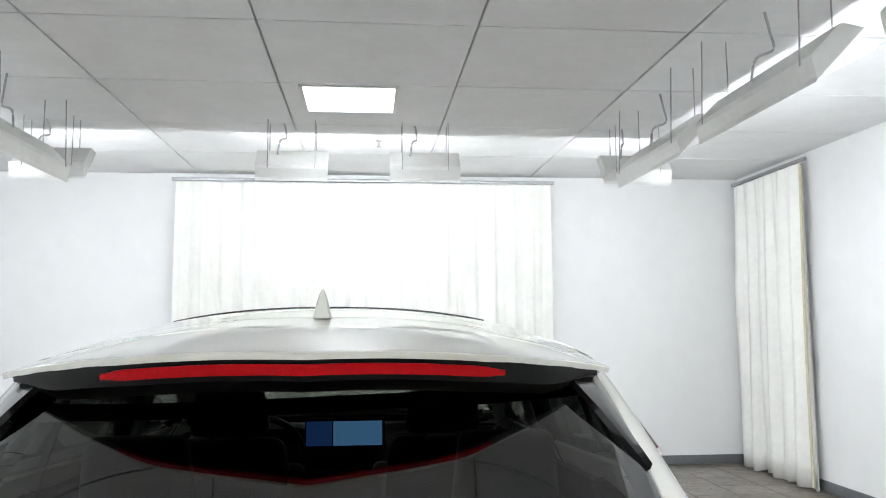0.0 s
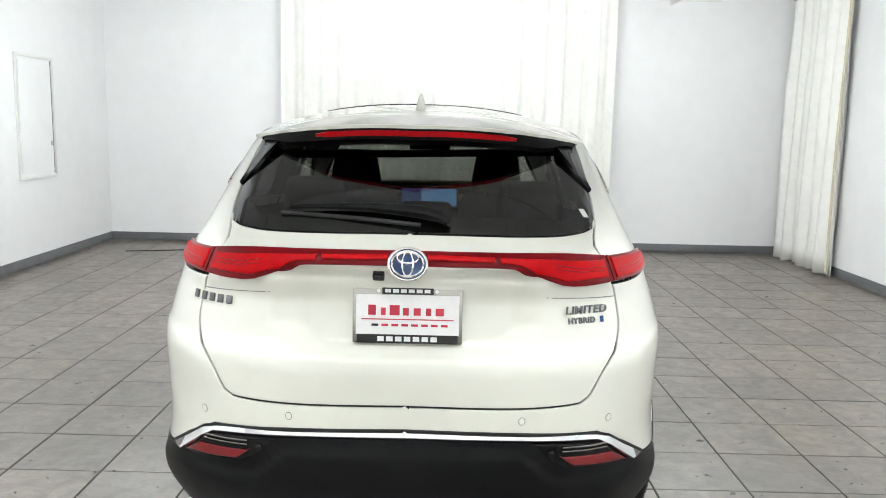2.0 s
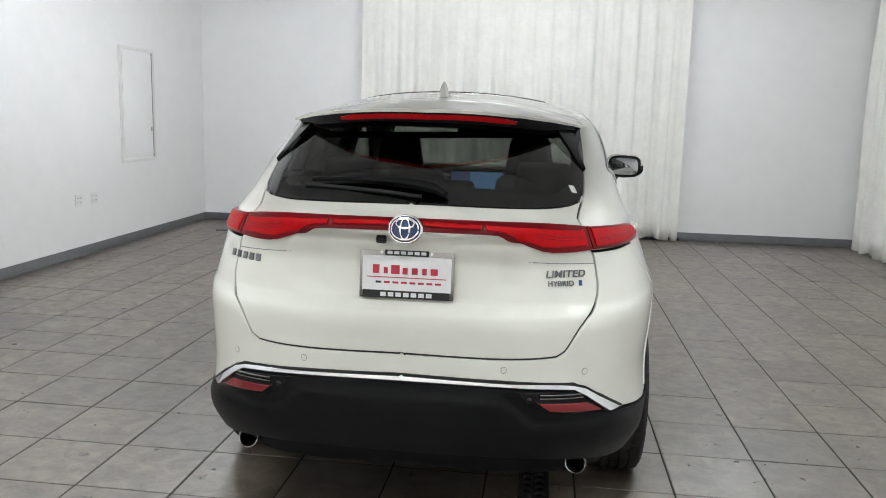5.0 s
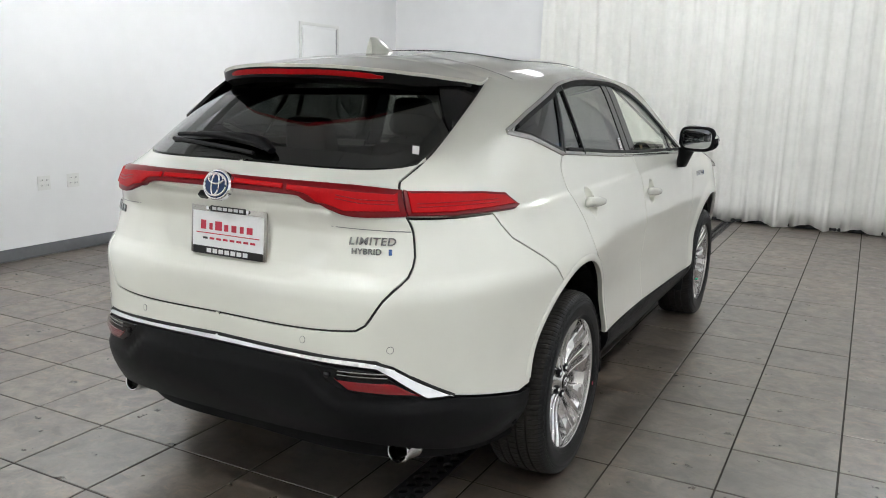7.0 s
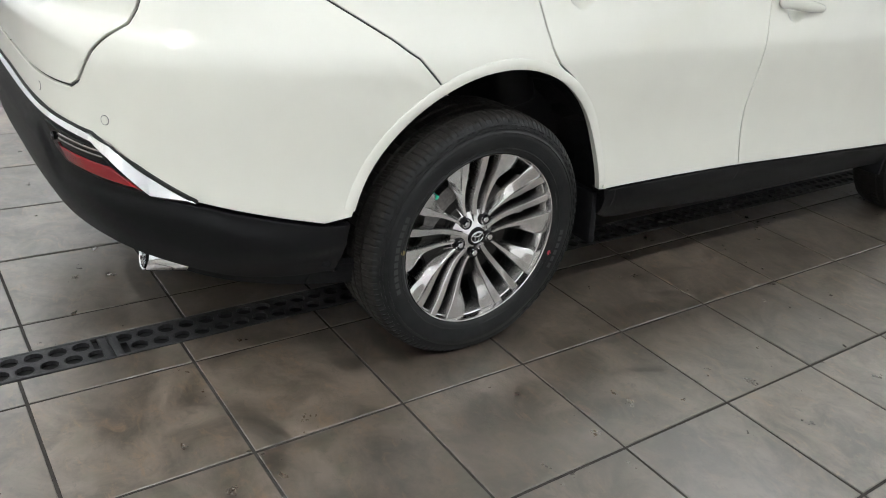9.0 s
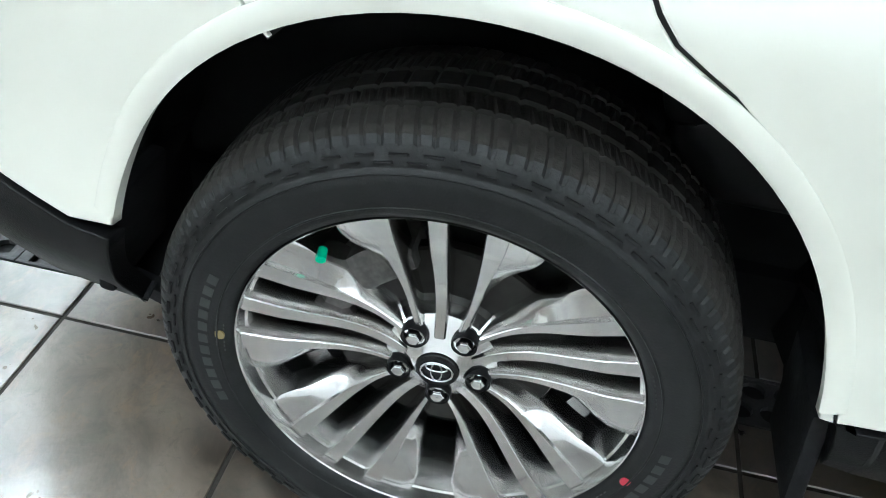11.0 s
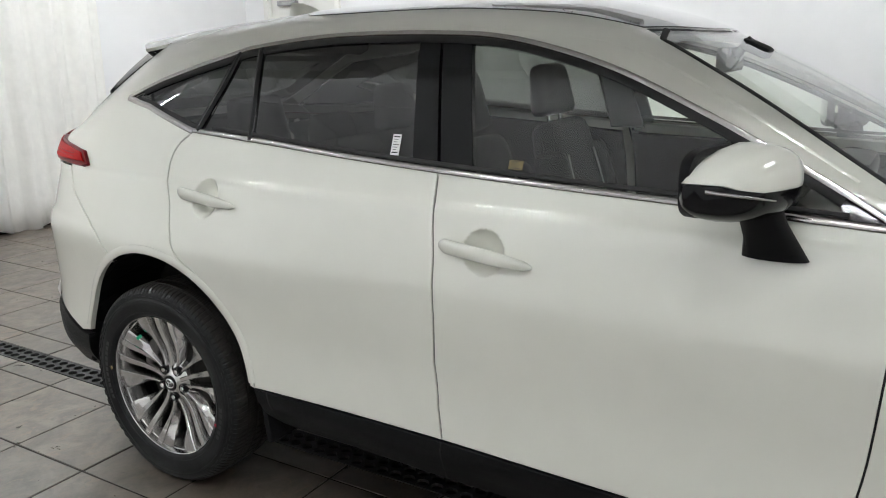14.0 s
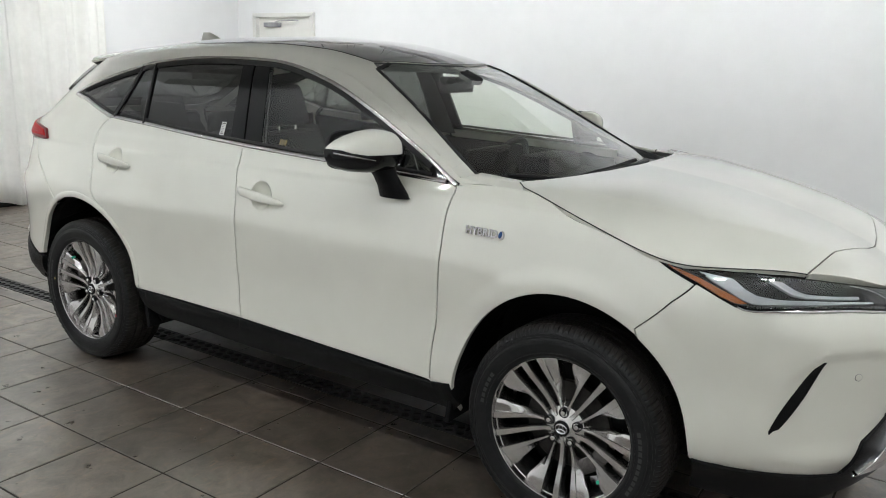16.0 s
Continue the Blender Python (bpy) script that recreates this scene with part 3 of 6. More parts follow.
def shell(s, z):
    """The body's outer skin: s runs along the car in metres, and on round the tail (s < YC_R) and the nose (s > YC_F)."""
    if YC_R <= s <= YC_F:
        return Vector((half_width(s, z), s, z))
    tail = s < YC_R
    a = min((YC_R - s) / KR if tail else (s - YC_F) / KF, math.pi)
    n = end_power(z) if tail else 3.0
    c, d = math.cos(a), math.sin(a)
    r = (abs(c) ** n + abs(d) ** n) ** (-1 / n)
    y = YC_R - (YC_R - REAR(z)) * r * d if tail else YC_F + (FRONT(z) - YC_F) * r * d
    return Vector((half_width(y, z) * r * c, y, z))


ROOF = spline([(-.6, 1.565), (-.3, 1.60), (-.05, 1.622), (.4, 1.655), (.9, 1.662), (1.25, 1.645), (1.5, 1.598), (1.75, 1.494), (2.1, 1.321), (2.5, 1.122), (2.7, 1.025)])


def top(x, y):
    """Roof and windscreen."""
    k = ramp(1.2, 1.7, y)
    return ROOF(y) - (1 - k) * .30 * abs(x) ** 2.4 - k * .16 * x * x


HOOD = spline([(2.3, 1.20), (2.5, 1.18), (2.9, 1.125), (3.2, 1.055), (3.42, .975), (3.58, .87), (3.66, .76)])


CREASE = spline([(2.40, .785), (2.65, .715), (2.85, .655), (3.0, .600), (3.2, .515), (3.38, .415), (3.525, .274), (3.70, .12)])


def hood_top(x, y):
    return HOOD(y) - (.06 + .10 * ramp(2.4, 3.1, y)) * abs(x) ** 3



def recess(x, z):
    """The shallow plate bay in the tailgate."""
    return .030 * (1 - ramp(.30, .42, abs(x) + .9 * max(0, .98 - z))) * ramp(.885, .925, z) * (1 - ramp(1.135, 1.155, z))


NOSE = YC_F + KF * math.pi / 2          # s of the nose's middle
HOLLOW = spline([(3.15, .62), (3.243, .696), (3.29, .729), (3.35, .758), (3.45, .757), (3.526, .742), (3.8, .70), (NOSE, .69)])
BOWLS = [(.245, 1.050), (1.265, .994)]     # hollows behind the door handles


def skin(s, z):
    p = shell(s, z)
    if p.y < -.6:
        p.y += recess(p.x, z)
    for hs, hz in BOWLS:
        if abs(s - hs) < .08 and abs(z - hz) < .08:
            p.x -= .031 * max(0.0, 1 - (math.hypot(s - hs, z - hz) / .061) ** 2.4)
    if p.y > 2.0 and z < 1.0:
        e = math.hypot((p.y - 2.695) / .426, (z - .368) / .475)
        p.x += math.copysign(.008, p.x) * (1 - ramp(1.06, 1.21, e)) * ramp(.0, .3, abs(p.x))
        sm = min(s, 2 * NOSE - s)
        if sm > 3.18:
            d = .013 * ramp(0, .05, HOLLOW(sm) - z) * ramp(3.18, 3.30, sm) * ramp(.385, .47, z)
            v = Vector((p.x, (p.y - 2.85) * 1.2, 0)).normalized()
            p -= v * d
    return p


def s_at(y, z):
    """s of the skin at a place along the car."""
    if YC_R <= y <= YC_F:
        return y
    lo, hi = (YC_R - KR * math.pi / 2, YC_R) if y < YC_R else (YC_F, YC_F + KF * math.pi / 2)
    for _ in range(40):
        m = (lo + hi) / 2
        if shell(m, z).y < y:
            lo = m
        else:
            hi = m
    return (lo + hi) / 2


def rail(y):
    """Where the body side meets the roof: (x, z)."""
    lo, hi = 1.12, 1.66
    for _ in range(40):
        z = (lo + hi) / 2
        if top(shell(s_at(y, z), z).x, y) > z:
            lo = z
        else:
            hi = z
    return shell(s_at(y, lo), lo).x, lo


def roof_skin(x, y):
    return Vector((x, y, top(x, y)))


def hood_skin(x, y):
    """The bonnet: a flat middle that breaks along a crease into a falling shoulder on each side."""
    xc, ax = CREASE(y), abs(x)
    tent = ramp(-.25, 1, ax / xc) if ax < xc else max(0.0, 1 - (ax - xc) / max(.10, .855 - xc))
    return Vector((x, y, hood_top(x, y) + .024 * tent * ramp(2.42, 2.75, y) * (1 - ramp(3.40, 3.60, y))))


def normal_of(surf, u, v):
    e = .002
    n = (surf(u + e, v) - surf(u - e, v)).cross(surf(u, v + e) - surf(u, v - e)).normalized()
    p = surf(u, v)
    return n if n.dot(p - Vector((0, min(max(p.y, .28), 2.5), .75))) > 0 else -n


def densify(loop, step, closed=True):
    out = []
    n = len(loop)
    for i in range(n if closed else n - 1):
        a, b = Vector(loop[i]), Vector(loop[(i + 1) % n])
        k = max(1, int(round((b - a).length / step)))
        out += [a.lerp(b, j / k) for j in range(k)]
    return out if closed else out + [Vector(loop[-1])]


def rounded(loop, step=.03):
    """A smooth open curve through 2D points."""
    return [(p.x, p.y) for p in smooth_path([(a, b, 0) for a, b in loop], step)]


def inside(px, py, loop):
    c = np.zeros(px.shape, bool)
    n = len(loop)
    for i in range(n):
        x0, y0 = loop[i]
        x1, y1 = loop[(i + 1) % n]
        if y0 == y1:
            continue
        hit = ((y0 > py) != (y1 > py)) & (px < (x1 - x0) * (py - y0) / (y1 - y0) + x0)
        c ^= hit
    return c


from mathutils.geometry import delaunay_2d_cdt


def panel(name, loop, surf, mat, parent, label="", grid=.035, off=0.0, depth=.018, side=1, gap=.0022, fine=(), blend=None, flush=None, shoulder=False):
    """A pressed panel: the part of a surface inside a loop of its two coordinates, with turned-in edges."""
    edge = densify(loop, grid * .8)
    pts = np.array([(p.x, p.y) for p in edge])
    lo, hi = pts.min(0), pts.max(0)
    gx, gy = np.meshgrid(np.arange(lo[0] + grid / 2, hi[0], grid), np.arange(lo[1] + grid / 2, hi[1], grid))
    gx, gy = gx.ravel(), gy.ravel()
    ok = inside(gx, gy, [tuple(p) for p in pts])
    gx, gy = gx[ok], gy[ok]
    if len(gx):
        far = np.min((gx[:, None] - pts[:, 0]) ** 2 + (gy[:, None] - pts[:, 1]) ** 2, axis=1) > (.5 * grid) ** 2
        gx, gy = gx[far], gy[far]
    for fs, fz, fr in fine:
        keep = (gx - fs) ** 2 + (gy - fz) ** 2 > fr * fr
        cell = np.arange(-fr, fr + .001, .0062)
        ring = [(fs + a, fz + b + (.0031 if i % 2 else 0)) for i, a in enumerate(cell) for b in cell if a * a + b * b < fr * fr]
        gx, gy = np.concatenate([gx[keep], [p[0] for p in ring]]), np.concatenate([gy[keep], [p[1] for p in ring]])
    if shoulder:
        keep = (gy < 1.078) | (gy > 1.130)
        a, b = np.meshgrid(np.arange(lo[0] + .01, hi[0], .02), np.arange(1.080, 1.130, .0045))
        a, b = a.ravel(), b.ravel()
        ok = inside(a, b, [tuple(p) for p in pts])
        a, b = a[ok], b[ok]
        for fs, fz, fr in fine:
            ok = (a - fs) ** 2 + (b - fz) ** 2 > fr * fr
            a, b = a[ok], b[ok]
            keep = keep | ((gx - fs) ** 2 + (gy - fz) ** 2 <= fr * fr)
        ok = np.min((a[:, None] - pts[:, 0]) ** 2 + (b[:, None] - pts[:, 1]) ** 2, axis=1) > .008 ** 2
        gx, gy = np.concatenate([gx[keep], a[ok]]), np.concatenate([gy[keep], b[ok]])
    n = len(edge)
    allp = [Vector((p.x, p.y)) for p in edge] + [Vector((a, b)) for a, b in zip(gx, gy)]
    co, _, tris, _, _, _ = delaunay_2d_cdt(allp, [], [list(range(n))], 1, 1e-6)
    area = sum(edge[i].x * edge[(i + 1) % n].y - edge[(i + 1) % n].x * edge[i].y for i in range(n))
    uv = [(c.x, c.y) for c in co]
    P = [surf(u, v) for u, v in uv]
    N = [normal_of(surf, u, v) for u, v in uv]
    if blend:
        N = [blend(p, q) for p, q in zip(P, N)]
    P = [p + q * off for p, q in zip(P, N)]
    u0, v0 = uv[0]
    e = .001
    flip = 1 if (surf(u0 + e, v0) - surf(u0, v0)).cross(surf(u0, v0 + e) - surf(u0, v0)).dot(N[0]) > 0 else -1
    sgn = (1 if area > 0 else -1) * flip
    outs = []
    for i in range(n):
        t = (P[(i + 1) % n] - P[i - 1])
        o = t.cross(N[i]) * sgn
        outs.append(o.normalized() if o.length > 1e-9 else Vector((0, 0, 1)))
    tight = [bool(flush and flush(p)) for p in P[:n]]
    for i in range(n):
        if not tight[i]:
            P[i] = P[i] - outs[i] * (gap + .0025)
    faces = []
    for f in tris:
        a, b, c = [P[k] for k in f]
        faces.append(tuple(f) if (b - a).cross(c - a).dot(N[f[0]]) > 0 else tuple(f)[::-1])
    V, M = list(P), list(N)
    if depth:
        r1 = len(V)
        V += [P[i] + (outs[i] * .0018 - N[i] * .0007) * (not tight[i]) for i in range(n)]
        M += [N[i] if tight[i] else (N[i] + outs[i]).normalized() for i in range(n)]
        r2 = len(V)
        V += [P[i] - N[i] * .003 + outs[i] * (.0 if tight[i] else .0025) for i in range(n)]
        M += [outs[i] for i in range(n)]
        r3 = len(V)
        V += [P[i] - N[i] * depth + outs[i] * (.0 if tight[i] else .0025) for i in range(n)]
        M += [outs[i] for i in range(n)]
        for a, b in ((0, r1), (r1, r2), (r2, r3)):
            for i in range(n):
                j = (i + 1) % n
                q = (a + i, a + j, b + j, b + i)
                g = (V[q[1]] - V[q[0]]).cross(V[q[3]] - V[q[0]])
                faces.append(q if g.dot(M[b + i]) > 0 else q[::-1])
    if side < 0:
        V = [Vector((-p.x, p.y, p.z)) for p in V]
        M = [Vector((-p.x, p.y, p.z)) for p in M]
        faces = [f[::-1] for f in faces]
    return mesh_object(name, V, faces, mat, parent, label, normals=M)


def strip_on(name, line, surf, width, height, mat, parent, label="", side=1, lift=0.0, step=.025):
    uv = densify(line, step, False)
    path = [surf(p.x, p.y) for p in uv]
    nrm = [normal_of(surf, p.x, p.y) for p in uv]
    if side < 0:
        path = [Vector((-p.x, p.y, p.z)) for p in path]
        nrm = [Vector((-p.x, p.y, p.z)) for p in nrm]
    return ribbon(name, path, nrm, width, height, mat, parent, label, lift)


TAIL = YC_R - KR * math.pi / 2          # s of the tail's middle


def both(loop, mid):
    """A loop that starts and ends on the middle line, and its mirror image."""
    return list(loop) + [(2 * mid - s, z) for s, z in loop[::-1] if abs(s - mid) > 1e-6]


def arch(yc, zc, r, a0, a1, n=28):
    out = []
    for k in range(n + 1):
        a = radians(a0 + (a1 - a0) * k / n)
        y, z = yc + r[0] * math.cos(a), zc + r[1] * math.sin(a)
        out.append((s_at(y, z), z))
    return out


car = thing("car", "pearl white crossover car with black lower cladding, doors and tailgate closed", "car")

# seam lines of the side, as (s, z)
BELT = rounded([(.085, 1.248), (.40, 1.229), (.74, 1.203), (1.09, 1.182), (1.46, 1.165), (1.70, 1.156), (2.01, 1.143), (2.212, 1.136)], .06)
SEAM_C = rounded([(.085, 1.248), (.04, 1.215), (.022, 1.15), (.035, 1.09), (.075, 1.015), (.096, .95), (.117, .905), (.155, .857), (.216, .820), (.278, .767), (.342, .699), (.394, .610), (.426, .535),
                  (.448, .453)])
SEAM_B = [(1.09, 1.182), (1.103, 1.074), (1.114, .972), (1.118, .80), (1.112, .664), (1.126, .533), (1.142, .442)]
SEAM_A = rounded([(2.212, 1.136), (2.214, 1.108), (2.205, 1.05), (2.20, .99), (2.195, .86), (2.182, .66), (2.168, .55), (2.165, .415)])
WINDOW_TOP = rounded([(2.212, 1.140), (1.974, 1.262), (1.752, 1.368), (1.51, 1.467), (1.245, 1.533), (1.018, 1.552), (.68, 1.553), (.42, 1.533), (.10, 1.489), (-.10, 1.456),
                      (-.296, 1.411), (-.455, 1.354)], .05)
QUARTER_LOW = [(-.455, 1.346), (-.25, 1.322), (-.10, 1.290), (.085, 1.250)]
GATE_EDGE = rounded([(-.661, 1.535), (-.70, 1.49), (-.752, 1.418), (-.850, 1.285), (-.942, 1.208), (-.926, 1.178), (-.924, 1.103), (-.926, 1.043), (-.928, .985), (-.955, .925), (-1.035, .857),
                     (-1.098, .778), (-1.135, .760), (-1.40, .750), (TAIL, .752)])
BUMPER_SEAM = [(-.575, 1.098), (-.56, 1.06), (-.518, 1.013), (-.380, .938), (-.285, .886), (-.230, .830), (-.199, .797)]
RA, FA = (.005, .368, (.430, .486)), (2.695, .368, (.426, .475))


RAIL_Y = [-.30 + .1 * k for k in range(27)]
RAIL_X = [rail(y)[0] for y in RAIL_Y]
RAIL_N = [(normal_of(shell, s_at(y, rail(y)[1]), rail(y)[1]) + normal_of(roof_skin, rail(y)[0], y)).normalized() for y in RAIL_Y]


def soft_rail(p, n):
    """Rounds the shading where the body side rolls into the roof."""
    if not -.3 < p.y < 2.28 or p.z < 1.2:
        return n
    k = (p.y + .30) / .1
    i = min(int(k), len(RAIL_Y) - 2)
    x = RAIL_X[i] + (RAIL_X[i + 1] - RAIL_X[i]) * (k - i)
    m = RAIL_N[i].lerp(RAIL_N[i + 1], k - i)
    if p.x < 0:
        m = Vector((-m.x, m.y, m.z))
    d = abs(abs(p.x) - x) / (.14 if abs(p.x) < x else .05)
    return n.lerp(m, 1 - ramp(0, 1, d)).normalized() if d < 1 else n


def at_rail(p):
    return -.19 < p.y < 2.29 and p.z > 1.15 and abs(abs(p.x) - rail(p.y)[0]) < .004 and p.z > rail(p.y)[1] - .01


def below(line, s0, s1):
    return [p for p in line if s0 <= p[0] <= s1]


def body_sides(side):
    roof_line = [(s_at(y, rail(y)[1]), rail(y)[1]) for y in [-.20 + .1 * k for k in range(26)]]
    ws = [p for p in roof_line if p[1] > 1.15]
    # quarter panel, roof rail and windscreen pillar are one pressing
    loop = [(-.924, 1.104)] + [p for p in GATE_EDGE if p[1] > 1.11][::-1] + ws + [(2.36, 1.150), (2.225, 1.140)]
    loop += [p for p in WINDOW_TOP[1:]] + QUARTER_LOW[:-1] + SEAM_C
    tail_arch = arch(*RA, 10.5, 117, 36)
    loop += tail_arch + BUMPER_SEAM[::-1][1:] + [(-.744, 1.101)]
    panel("quarter_panel", loop, skin, PAINT, car, side=side, grid=.025, blend=soft_rail, flush=at_rail, shoulder=True)
    strip_on("roof_joint", [p for p in roof_line if p[1] > 1.2], shell, .016, .002, PAINT, car, side=side, lift=-.0035)
    # rear door
    rd = below(BELT, .085, 1.085) + SEAM_B + rounded([(1.142, .442), (.80, .447), (.448, .453)], .05)[1:] + SEAM_C[::-1][1:-1]
    door_r = panel("rear_door", rd, skin, PAINT, car, side=side, grid=.02, fine=[(*BOWLS[0], .08)], shoulder=True)
    fd = [(1.09, 1.182)] + below(BELT, 1.1, 2.213) + SEAM_A[1:] + rounded([(2.165, .415), (1.65, .426), (1.142, .442)], .05)[1:] + SEAM_B[::-1][1:-1]
    door_f = panel("front_door", fd, skin, PAINT, car, side=side, grid=.02, fine=[(*BOWLS[1], .08)], shoulder=True)
    # front wing
    wing = SEAM_A[::-1] + [(2.36, 1.152), (2.505, 1.148)] + rounded([(2.505, 1.148), (2.68, 1.099), (2.88, 1.052), (2.992, 1.008)], .04)[1:] + [(3.018, .973), (3.062, .936), (2.985, .878), (2.885, .782)]
    wing += [p for p in arch(*FA, 55, 188)] + [(2.165, .412)]
    fender = panel("front_fender", wing, skin, PAINT, car, side=side, grid=.013, gap=.0022)
    # rear arch lip
    lip = arch(RA[0], RA[1], (RA[2][0] + .013, RA[2][1] + .013), 163, 12, 40)
    strip_on("arch_lip", lip, skin, .028, .004, PAINT, car, side=side)
    for line in (SEAM_A, SEAM_B, SEAM_C, BUMPER_SEAM):
        strip_on("panel_gap", line, skin, .024, .004, RUBBER, car, "dark seal in the door gap", side=side, lift=-.010)
    # sill cladding
    sill = rounded([(.448, .453), (.80, .447), (1.142, .442), (1.65, .426), (2.165, .413), (2.262, .432)], .06)
    sill += [(2.29, .345), (2.25, .305)] + rounded([(2.20, .302), (1.7, .300), (1.15, .300), (.80, .318), (.58, .325), (.52, .335)], .06) + [(.47, .36)]
    panel("sill_cladding", sill, skin, BLACK_PLASTIC, car, "matt black plastic sill cladding", off=.006, depth=.05, side=side)
    for line in ([(.500, .449), (.515, .345)], [(1.142, .440), (1.134, .308)], [(2.172, .412), (2.180, .310)]):
        strip_on("sill_joint", line, skin, .007, .001, RUBBER, car, "dark joint in the sill cladding", side=side, lift=.0055)
    # glass and pillars
    def pane(name, loop, mat, parent=car, off=-.004):
        p = panel(name, loop, skin, mat, parent, "", off=off, depth=.006, side=side, gap=0, grid=.05)
        return p
    pane("quarter_window", [(-.40, 1.345), (-.27, 1.392), (-.105, 1.432), (.215, 1.488), (.105, 1.257), (-.102, 1.298)], PANE_REAR)
    pane("rear_door_vent_window", [(.235, 1.486), (.345, 1.505), (.375, 1.234), (.13, 1.254)], PANE_REAR)
    pane("rear_door_window", [(.360, 1.507), (.50, 1.522), (.68, 1.534), (.945, 1.536), (1.002, 1.192), (.74, 1.208), (.393, 1.232)], PANE_REAR)
    pane("front_door_window", [(1.112, 1.530), (1.245, 1.516), (1.51, 1.450), (1.752, 1.351), (1.905, 1.281), (1.905, 1.154), (1.70, 1.163), (1.46, 1.172), (1.194, 1.184)], PANE_FRONT)
    pane("front_vent_window", [(1.935, 1.262), (2.06, 1.196), (2.10, 1.148), (1.935, 1.153)], PANE_FRONT)
    for nm, lp in (("pillar_trim", [(.945, 1.545), (1.015, 1.548), (1.086, 1.186), (1.0, 1.192)]), ("pillar_trim", [(1.021, 1.548), (1.116, 1.540), (1.196, 1.184), (1.093, 1.186)]),
                   ("mirror_sail", [(1.90, 1.285), (1.94, 1.265), (1.94, 1.153), (1.90, 1.155)]), ("pillar_corner", [(2.055, 1.205), (2.19, 1.145), (2.09, 1.148)])):
        panel(nm, lp, skin, BLACK_GLOSS, car, "glossy black pillar trim", off=-.001, depth=.02, side=side, gap=.001)
    for ln in ([(.232, 1.50), (.110, 1.252)], [(.353, 1.510), (.384, 1.232)]):
        strip_on("window_divider", ln, skin, .022, .006, BLACK_GLOSS, car, side=side)
    strip_on("door_seal", [(.218, 1.497), (.090, 1.250)], skin, .016, .003, RUBBER, car, side=side)
    # bright trim round the glass, and the black seal inside it
    strip_on("belt_trim", [(s, z + .005) for s, z in BELT if s < 2.2], skin, .017, .005, SATIN, car, "satin chrome belt moulding", side=side)
    strip_on("belt_seal", [(s, z + .022) for s, z in BELT if .13 < s < 2.12], skin, .012, .004, RUBBER, car, side=side)
    strip_on("window_trim", [(s, z - .006) for s, z in WINDOW_TOP], skin, .017, .006, SATIN, car, "satin chrome window surround", side=side)
    strip_on("window_seal", [(s, z - .022) for s, z in WINDOW_TOP if -.36 < s < 2.12], skin, .022, .004, RUBBER, car, side=side)
    strip_on("quarter_trim", QUARTER_LOW, skin, .022, .006, SATIN, car, "satin chrome quarter window surround", side=side)
    strip_on("quarter_seal", [(-.37, 1.347), (-.25, 1.333), (-.10, 1.303), (.10, 1.262)], skin, .018, .004, RUBBER, car, side=side)
    # handles
    for (s0, z0, s1, z1), dr in (((.118, 1.058, .392, 1.034), door_r), ((1.137, 1.003, 1.410, .975), door_f)):
        n = 26
        rings = []
        for k in range(n + 1):
            t = (1 - math.cos(math.pi * k / n)) / 2
            s, z = s0 + (s1 - s0) * t, z0 + (z1 - z0) * t
            p, q = shell(s, z), normal_of(shell, s, z)
            ends = math.sqrt(min(1, t / .07 + .02)) * math.sqrt(min(1, (1 - t) / .09 + .02))
            h = .0205 * ends * (1 - .38 * ramp(.55, 1, t))
            lift = .010 + .012 * math.sin(math.pi * min(1, .10 + t * .85))
            u = Vector((0, 0, 1))
            rings.append([p + u * (h * math.copysign(abs(math.cos(a)) ** .8, math.cos(a))) + q * (lift + .011 * ends * math.sin(a)) for a in [2 * math.pi * i / 16 for i in range(16)]])
        if side < 0:
            rings = [[Vector((-p.x, p.y, p.z)) for p in r] for r in rings]
        sweep("door_handle", None, rings, PAINT, dr)
    return door_f, fender


right_front_door, right_fender = body_sides(1)
left_front_door, _ = body_sides(-1)

# roof, windscreen, bonnet
rear_edge = [(.0, -.048), (.3, -.046), (.60, -.043)]
side_edge = [(rail(y)[0], y) for y in [-.043] + [0 + .1 * k for k in range(24)] if rail(y)[1] > 1.155]
ws_edge = rounded([(.795, 2.40), (.722, 2.236), (.60, 1.90), (.500, 1.60), (.470, 1.545), (.40, 1.575), (.2, 1.635), (0, 1.652)], .05)
half = rear_edge + side_edge + [p for p in ws_edge if p[1] < side_edge[-1][1] or p[0] < .7]
panel("roof", both(half, 0), roof_skin, PAINT, car, grid=.045, gap=0, depth=0, blend=soft_rail, flush=at_rail)
glass_half = rounded([(0, .30), (.34, .30), (.43, .36), (.445, .9), (.455, 1.2), (.468, 1.535), (.40, 1.565), (.2, 1.625), (0, 1.642)], .06)
panel("roof_glass", both(glass_half, 0), roof_skin, ROOF_GLASS, car, "black panoramic roof glass", off=.003, depth=.004, grid=.05)
ws_half = rounded([(0, 1.655), (.2, 1.638), (.40, 1.578), (.475, 1.552), (.505, 1.60), (.605, 1.90), (.727, 2.236), (.745, 2.34), (.5, 2.455), (.25, 2.500), (0, 2.515)], .06)
panel("windscreen", both(ws_half, 0), roof_skin, PANE_FRONT, car, "clear windscreen", off=-.002, depth=.006, grid=.05)
for sd in (1, -1):
    strip_on("windscreen_seal", [(x + .006, y) for x, y in ws_half if 1.56 < y < 2.34 and x > .4], roof_skin, .018, .004, RUBBER, car, side=sd)
band = rounded([(0, 1.662), (.2, 1.645), (.40, 1.590), (.478, 1.56)], .05)
